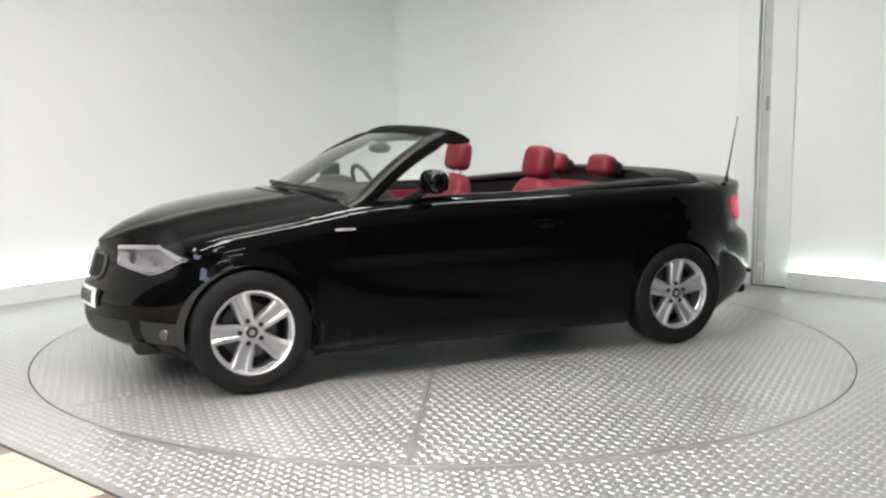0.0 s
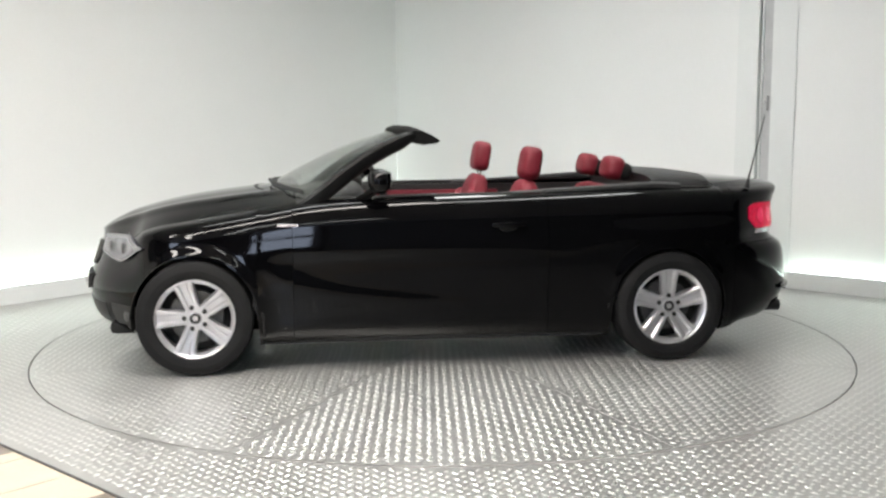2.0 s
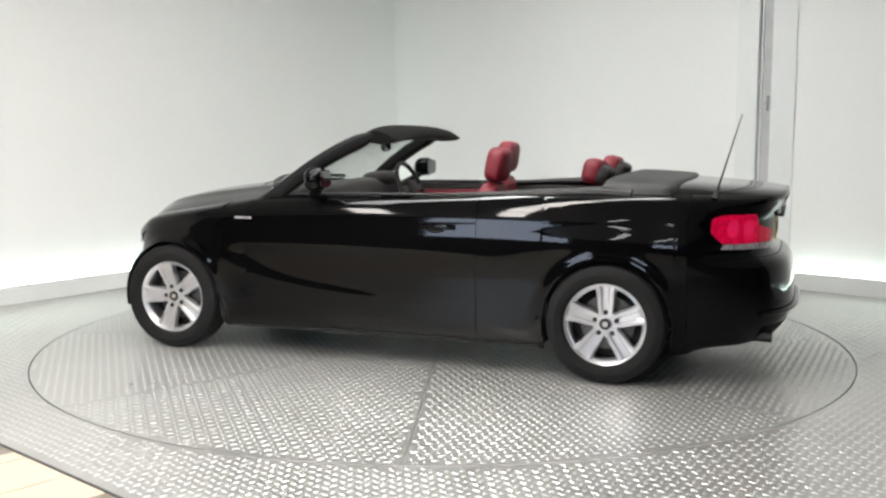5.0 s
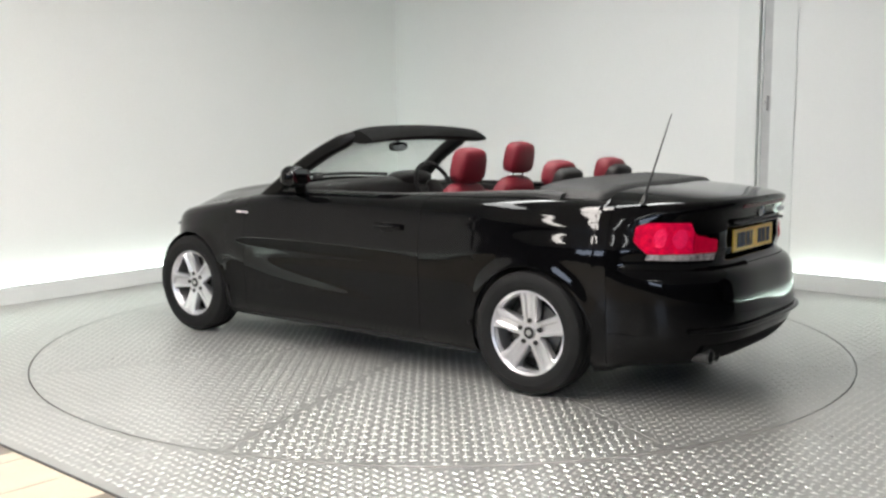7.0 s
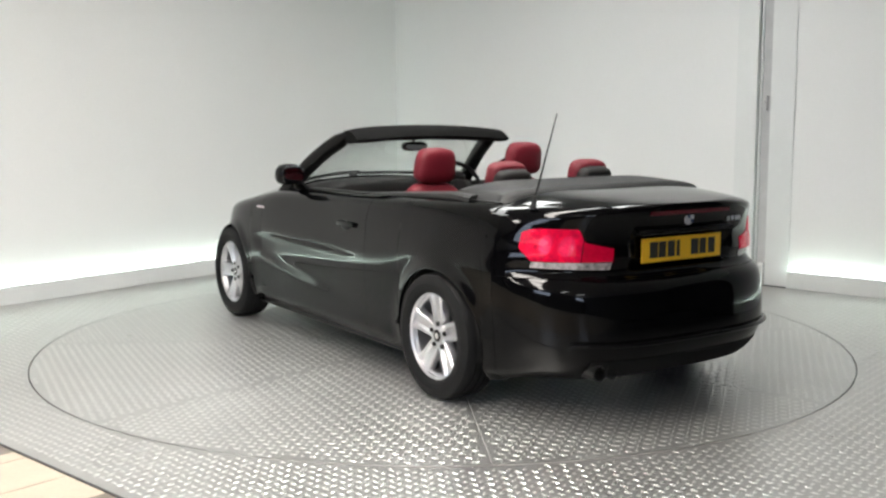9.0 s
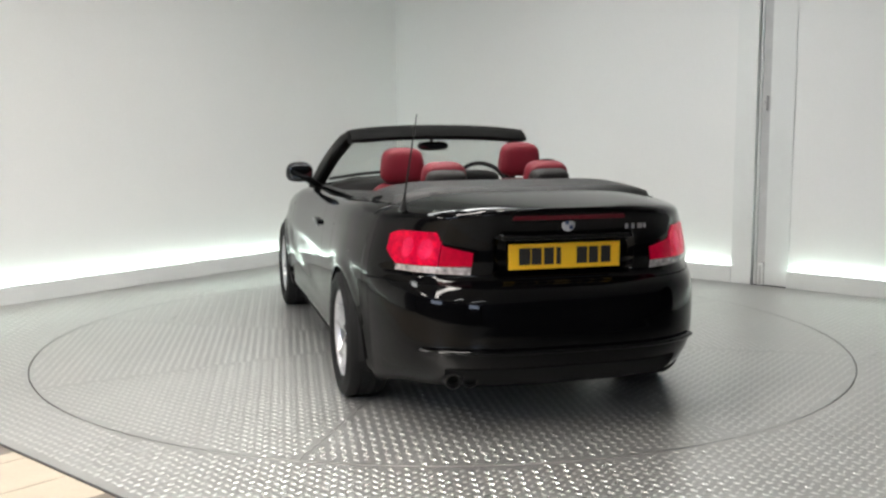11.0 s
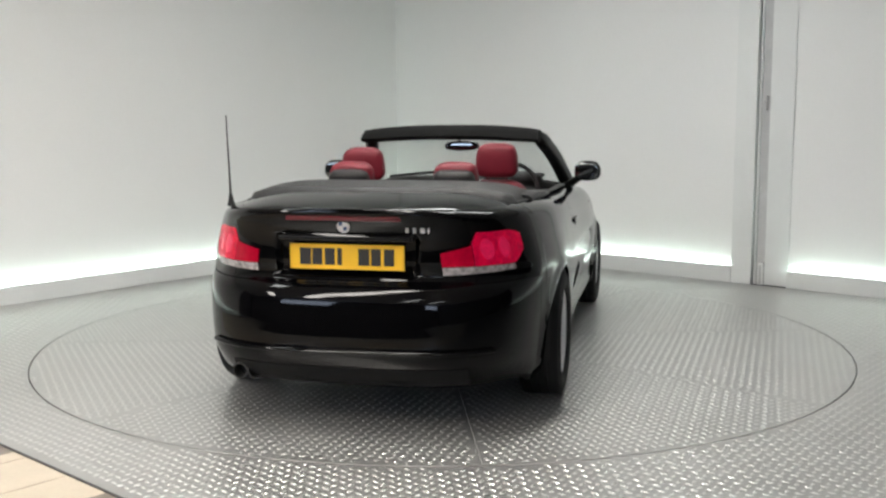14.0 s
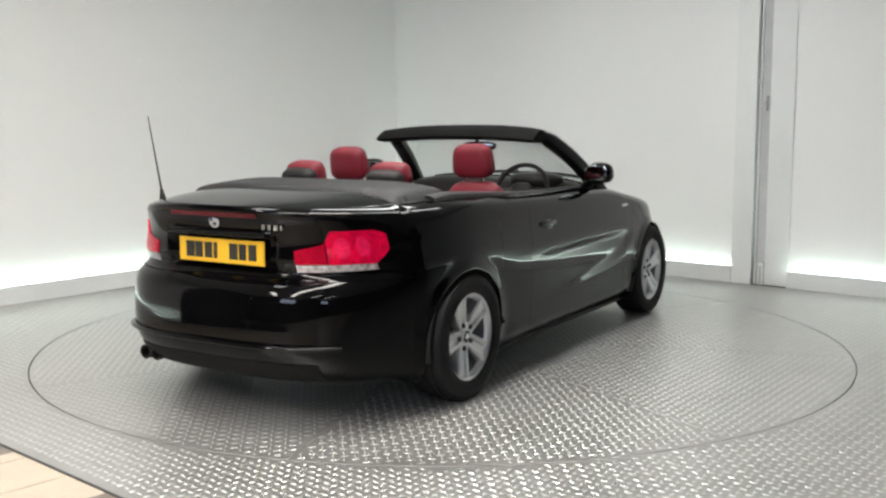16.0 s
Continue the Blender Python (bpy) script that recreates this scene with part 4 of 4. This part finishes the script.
def build_cabin(car):
    part("cabin_floor", box(-1.30, 0.75, -0.64, 0.64, 0.30, 0.34), M_UNDER, car, smooth=False)
    part("bulkhead", box(-1.34, -1.28, -0.66, 0.66, 0.34, 1.02, bevel=0.015), M_LEATHER, car)
    for sgn in (-1, 1):
        d = part("door_card", box(-1.28, 0.72, sgn * 0.655 - 0.02, sgn * 0.655 + 0.02, 0.34, 0.948, bevel=0.015), M_LEATHER, car)
        part("door_insert", box(-0.60, 0.42, sgn * 0.628 - 0.012, sgn * 0.628 + 0.012, 0.60, 0.905, bevel=0.01), M_RED, d, "red leather door insert")
        part("armrest", box(-0.50, 0.25, sgn * 0.60 - 0.035, sgn * 0.60 + 0.035, 0.66, 0.72, bevel=0.02), M_LEATHER, d)
    dash = part("dashboard", cushion(0.24, 0.66, 0.15, pose(0.60, 0, 0.845, 0, 6, 0), power=4.0, nu=28), M_LEATHER, car)
    part("instrument_hood", cushion(0.10, 0.19, 0.055, pose(0.46, -0.36, 0.985), power=2.6), M_LEATHER, dash)
    part("dash_trim", box(0.352, 0.368, -0.60, 0.60, 0.80, 0.835, bevel=0.005), M_STEEL, dash)
    part("centre_console", box(-0.45, 0.45, -0.11, 0.11, 0.34, 0.62, bevel=0.04), M_LEATHER, car)
    wm = pose(0.235, -0.36, 0.925, 0, -66, 0)
    ring = [(0.182 * math.cos(t), 0.182 * math.sin(t), 0) for t in np.linspace(0, 2 * math.pi, 37)]
    bm = sweep(ring, 0.014, 0.014, steps=10)
    bm.transform(wm)
    wheel = part("steering_wheel", bm, M_LEATHER, car)
    part("wheel_hub", cushion(0.062, 0.075, 0.025, wm @ pose(0, 0, 0.0), power=2.6), M_LEATHER, wheel)
    for a in (0, 90, 270):
        part("wheel_spoke", box(0.05, 0.176, -0.018, 0.018, -0.008, 0.008, bevel=0.006, m=wm @ pose(0, 0, 0, 0, 0, a + 180)), M_SATIN, wheel)
    # front seats
    for y, x, hz in ((0.385, -0.515, 1.122), (-0.385, -0.345, 1.143)):
        tilt = pose(x, y, 0.70, 0, -14, 0)
        seat = part("front_seat", cushion(0.075, 0.235, 0.335, tilt, power=3.6, pinch=0.14), M_RED, car, "red leather front seat with a head restraint")
        for sgn in (-1, 1):
            part("side_bolster", cushion(0.075, 0.055, 0.27, tilt @ pose(0.045, sgn * 0.20, -0.05, 0, 0, 0), power=2.6), M_RED, seat)
            part("restraint_rod", sweep([tilt @ Vector((0.0, sgn * 0.055, 0.31)), tilt @ Vector((0.0, sgn * 0.055, 0.42))], 0.006, 0.006, up=(1, 0, 0)), M_CHROME, seat)
        part("seat_back_shell", cushion(0.03, 0.20, 0.26, tilt @ pose(-0.062, 0, -0.04), power=3.6), M_LEATHER, seat)
        part("seat_cushion", cushion(0.27, 0.25, 0.085, pose(x + 0.30, y, 0.47, 0, -6, 0), power=3.6), M_RED, seat)
        hm = pose(x - 0.095, y, hz, 0, -10, 0)
        part("head_restraint", cushion(0.058, 0.134, 0.100, hm, power=3.8, pinch=0.14), M_RED, seat)
        ring = []
        for t in np.linspace(0, 2 * math.pi, 33):
            c, s = math.cos(t), math.sin(t)
            zz = 0.088 * math.copysign(abs(s) ** 0.7, s)
            ring.append(hm @ Vector((-0.030, 0.127 * (1 - 0.16 * (zz / 0.098 + 1) / 2) * math.copysign(abs(c) ** 0.7, c), zz)))
        part("piping", sweep(ring, 0.0035, 0.0035, steps=6, up=(1, 0, 0.01)), M_REDSEAM, seat)
    # rear bench with two roll-over head restraints
    bench = part("rear_seat", cushion(0.085, 0.58, 0.30, pose(-1.10, 0, 0.68, 0, -16, 0), power=4.2, nu=28), M_RED, car, "red leather rear seat with two head restraints")
    part("seat_cushion", cushion(0.24, 0.58, 0.09, pose(-0.86, 0, 0.50, 0, -8, 0), power=4.0, nu=28), M_RED, bench)
    for y in (0.285, -0.285):
        part("head_restraint", cushion(0.060, 0.125, 0.072, pose(-1.150, y, 1.086, 0, -12, 0), power=3.4, pinch=0.10), M_RED, bench)
        part("restraint_shell", cushion(0.062, 0.120, 0.056, pose(-1.196, y, 1.068, 0, -20, 0), power=3.6, pinch=0.14), M_LEATHER, bench)


def build_wheels(car):
    tyre_prof = [(0.210, -0.085), (0.222, -0.098), (0.250, -0.106), (0.285, -0.104), (0.306, -0.093), (0.3145, -0.076), (0.3155, -0.045), (0.309, -0.043), (0.309, -0.037), (0.316, -0.035), (0.316, -0.004), (0.309, -0.003),
                 (0.309, 0.003), (0.316, 0.004), (0.316, 0.035), (0.309, 0.037), (0.309, 0.043), (0.3155, 0.045), (0.3145, 0.076), (0.306, 0.093), (0.285, 0.104), (0.262, 0.1075), (0.258, 0.1055), (0.250, 0.106), (0.232, 0.101), (0.222, 0.096), (0.214, 0.085), (0.210, 0.0)]
    rim_prof = [(0.205, -0.09), (0.200, 0.03), (0.190, 0.058), (0.196, 0.070), (0.203, 0.068), (0.206, 0.080), (0.214, 0.086), (0.2215, 0.092), (0.2235, 0.0885), (0.219, 0.078), (0.212, 0.0), (0.209, -0.09)]
    src = {}
    for ax, sgn, turn in ((AXLE, 1, 36.0), (-AXLE, 1, 18.0), (AXLE, -1, 20.0), (-AXLE, -1, 40.0)):
        yc = 0.772 if ax > 0 else 0.782
        m = pose(ax, sgn * yc, 0.3155, 0, 0, 0 if sgn > 0 else 180) @ pose(0, 0, 0, 0, turn, 0)
        if not src:
            rim = part("wheel", lathe(rim_prof, 64), M_ALLOY, car, "silver five-spoke alloy wheel")
            src["tyre"] = part("tyre", lathe(tyre_prof, 72), M_RUBBER, rim, "black rubber tyre")
            # one wide spoke with a shallow middle groove
            rs = np.array([0.030, 0.060, 0.095, 0.135, 0.170, 0.190, 0.203])
            half = np.array([0.020, 0.037, 0.044, 0.046, 0.050, 0.056, 0.070])
            face = np.array([0.058, 0.060, 0.064, 0.070, 0.076, 0.079, 0.080])
            S = np.zeros((7, 11, 3))
            for i in range(7):
                w, f = half[i], face[i]
                for j, (u, d) in enumerate(((-1.05, 0.045), (-1.0, 0.009), (-0.84, 0.0), (-0.50, 0.001), (-0.30, 0.011), (0, 0.013), (0.30, 0.011), (0.50, 0.001), (0.84, 0.0), (1.0, 0.009), (1.05, 0.045))):
                    S[i, j] = (rs[i], f - d, u * w)
            bm, vs = grid(S)
            for i in range(6):
                bm.faces.new((vs[i][10], vs[i + 1][10], vs[i + 1][0], vs[i][0]))
            bm.faces.new(vs[0])
            bm.faces.new(vs[-1])
            bmesh.ops.recalc_face_normals(bm, faces=bm.faces[:])
            spoke = part("spoke", bm, M_ALLOY, rim)
            spoke.matrix_basis = pose(0, 0, 0, 0, 180, 0)
            src["spoke"] = spoke
            src["hub_cap"] = part("hub_cap", lathe([(0.0, 0.066), (0.026, 0.066), (0.033, 0.063), (0.036, 0.056), (0.066, 0.057), (0.072, 0.050), (0.072, 0.02), (0.0, 0.02)], 36), M_ALLOY, rim)
            src["emblem"] = part("emblem", lathe([(0.0, 0.0675), (0.026, 0.0672), (0.031, 0.0655), (0.031, 0.063), (0.0, 0.063)], 24), M_BLACK, rim, "dark round hub emblem")
            src["emblem_mark"] = part("emblem_mark", lathe([(0.0, 0.069), (0.015, 0.069), (0.016, 0.067), (0.0, 0.067)], 16), M_CHROME, rim)
            src["wheel_bolt"] = part("wheel_bolt", lathe([(0.0, 0.0645), (0.0115, 0.0645), (0.0135, 0.056), (0.0, 0.056)], 12), M_BLACK, rim)
            src["brake_disc"] = part("brake_disc", lathe([(0.06, 0.0), (0.145, 0.0), (0.145, -0.02), (0.06, -0.02), (0.06, 0.0)], 48), M_STEEL, rim)
            src["hub_back"] = part("hub_back", lathe([(0.0, -0.03), (0.196, -0.03), (0.196, -0.04), (0.0, -0.04)], 40), M_UNDER, rim)
            spokes = [pose(0, 0, 0, 0, 180 + 72 * k, 0) for k in range(1, 5)]
            for k in spokes:
                same_part("spoke", spoke, rim, k)
            bolts = [pose(0, 0, 0, 0, 72 * k, 0) @ pose(-0.060, 0, 0) for k in range(5)]
            src["wheel_bolt"].matrix_basis = bolts[0]
            for k in bolts[1:]:
                same_part("wheel_bolt", src["wheel_bolt"], rim, k)
            rim.matrix_basis = m
            first = rim
        else:
            copy_thing(first, m)


def build_car():
    car = empty("convertible_car")
    tagged(car, "glossy black two-door convertible with red leather seats, roof folded", "car")
    build_body(car)
    build_lamps(car)
    build_screen(car)
    build_cabin(car)
    build_wheels(car)
    return car


def heading(t):
    """The platform's turn in degrees."""
    return 205.8735 - 9.1565 * t - 0.6203 * (t - 8) ** 2 / 100


build_room()
build_ceiling_lights()
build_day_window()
CAR = build_car()
TABLE = build_turntable()
build_floor()


def motions():
    times = [0.5 * i for i in range(33)]
    walk(TABLE, [(t, pose(0, 0, 0, 0, 0, heading(t))) for t in times])
    walk(CAR, [(t, pose(0, 0, 0, 0, 0, heading(t)) @ pose(0.1253, -0.0176, 0)) for t in times])


motions()
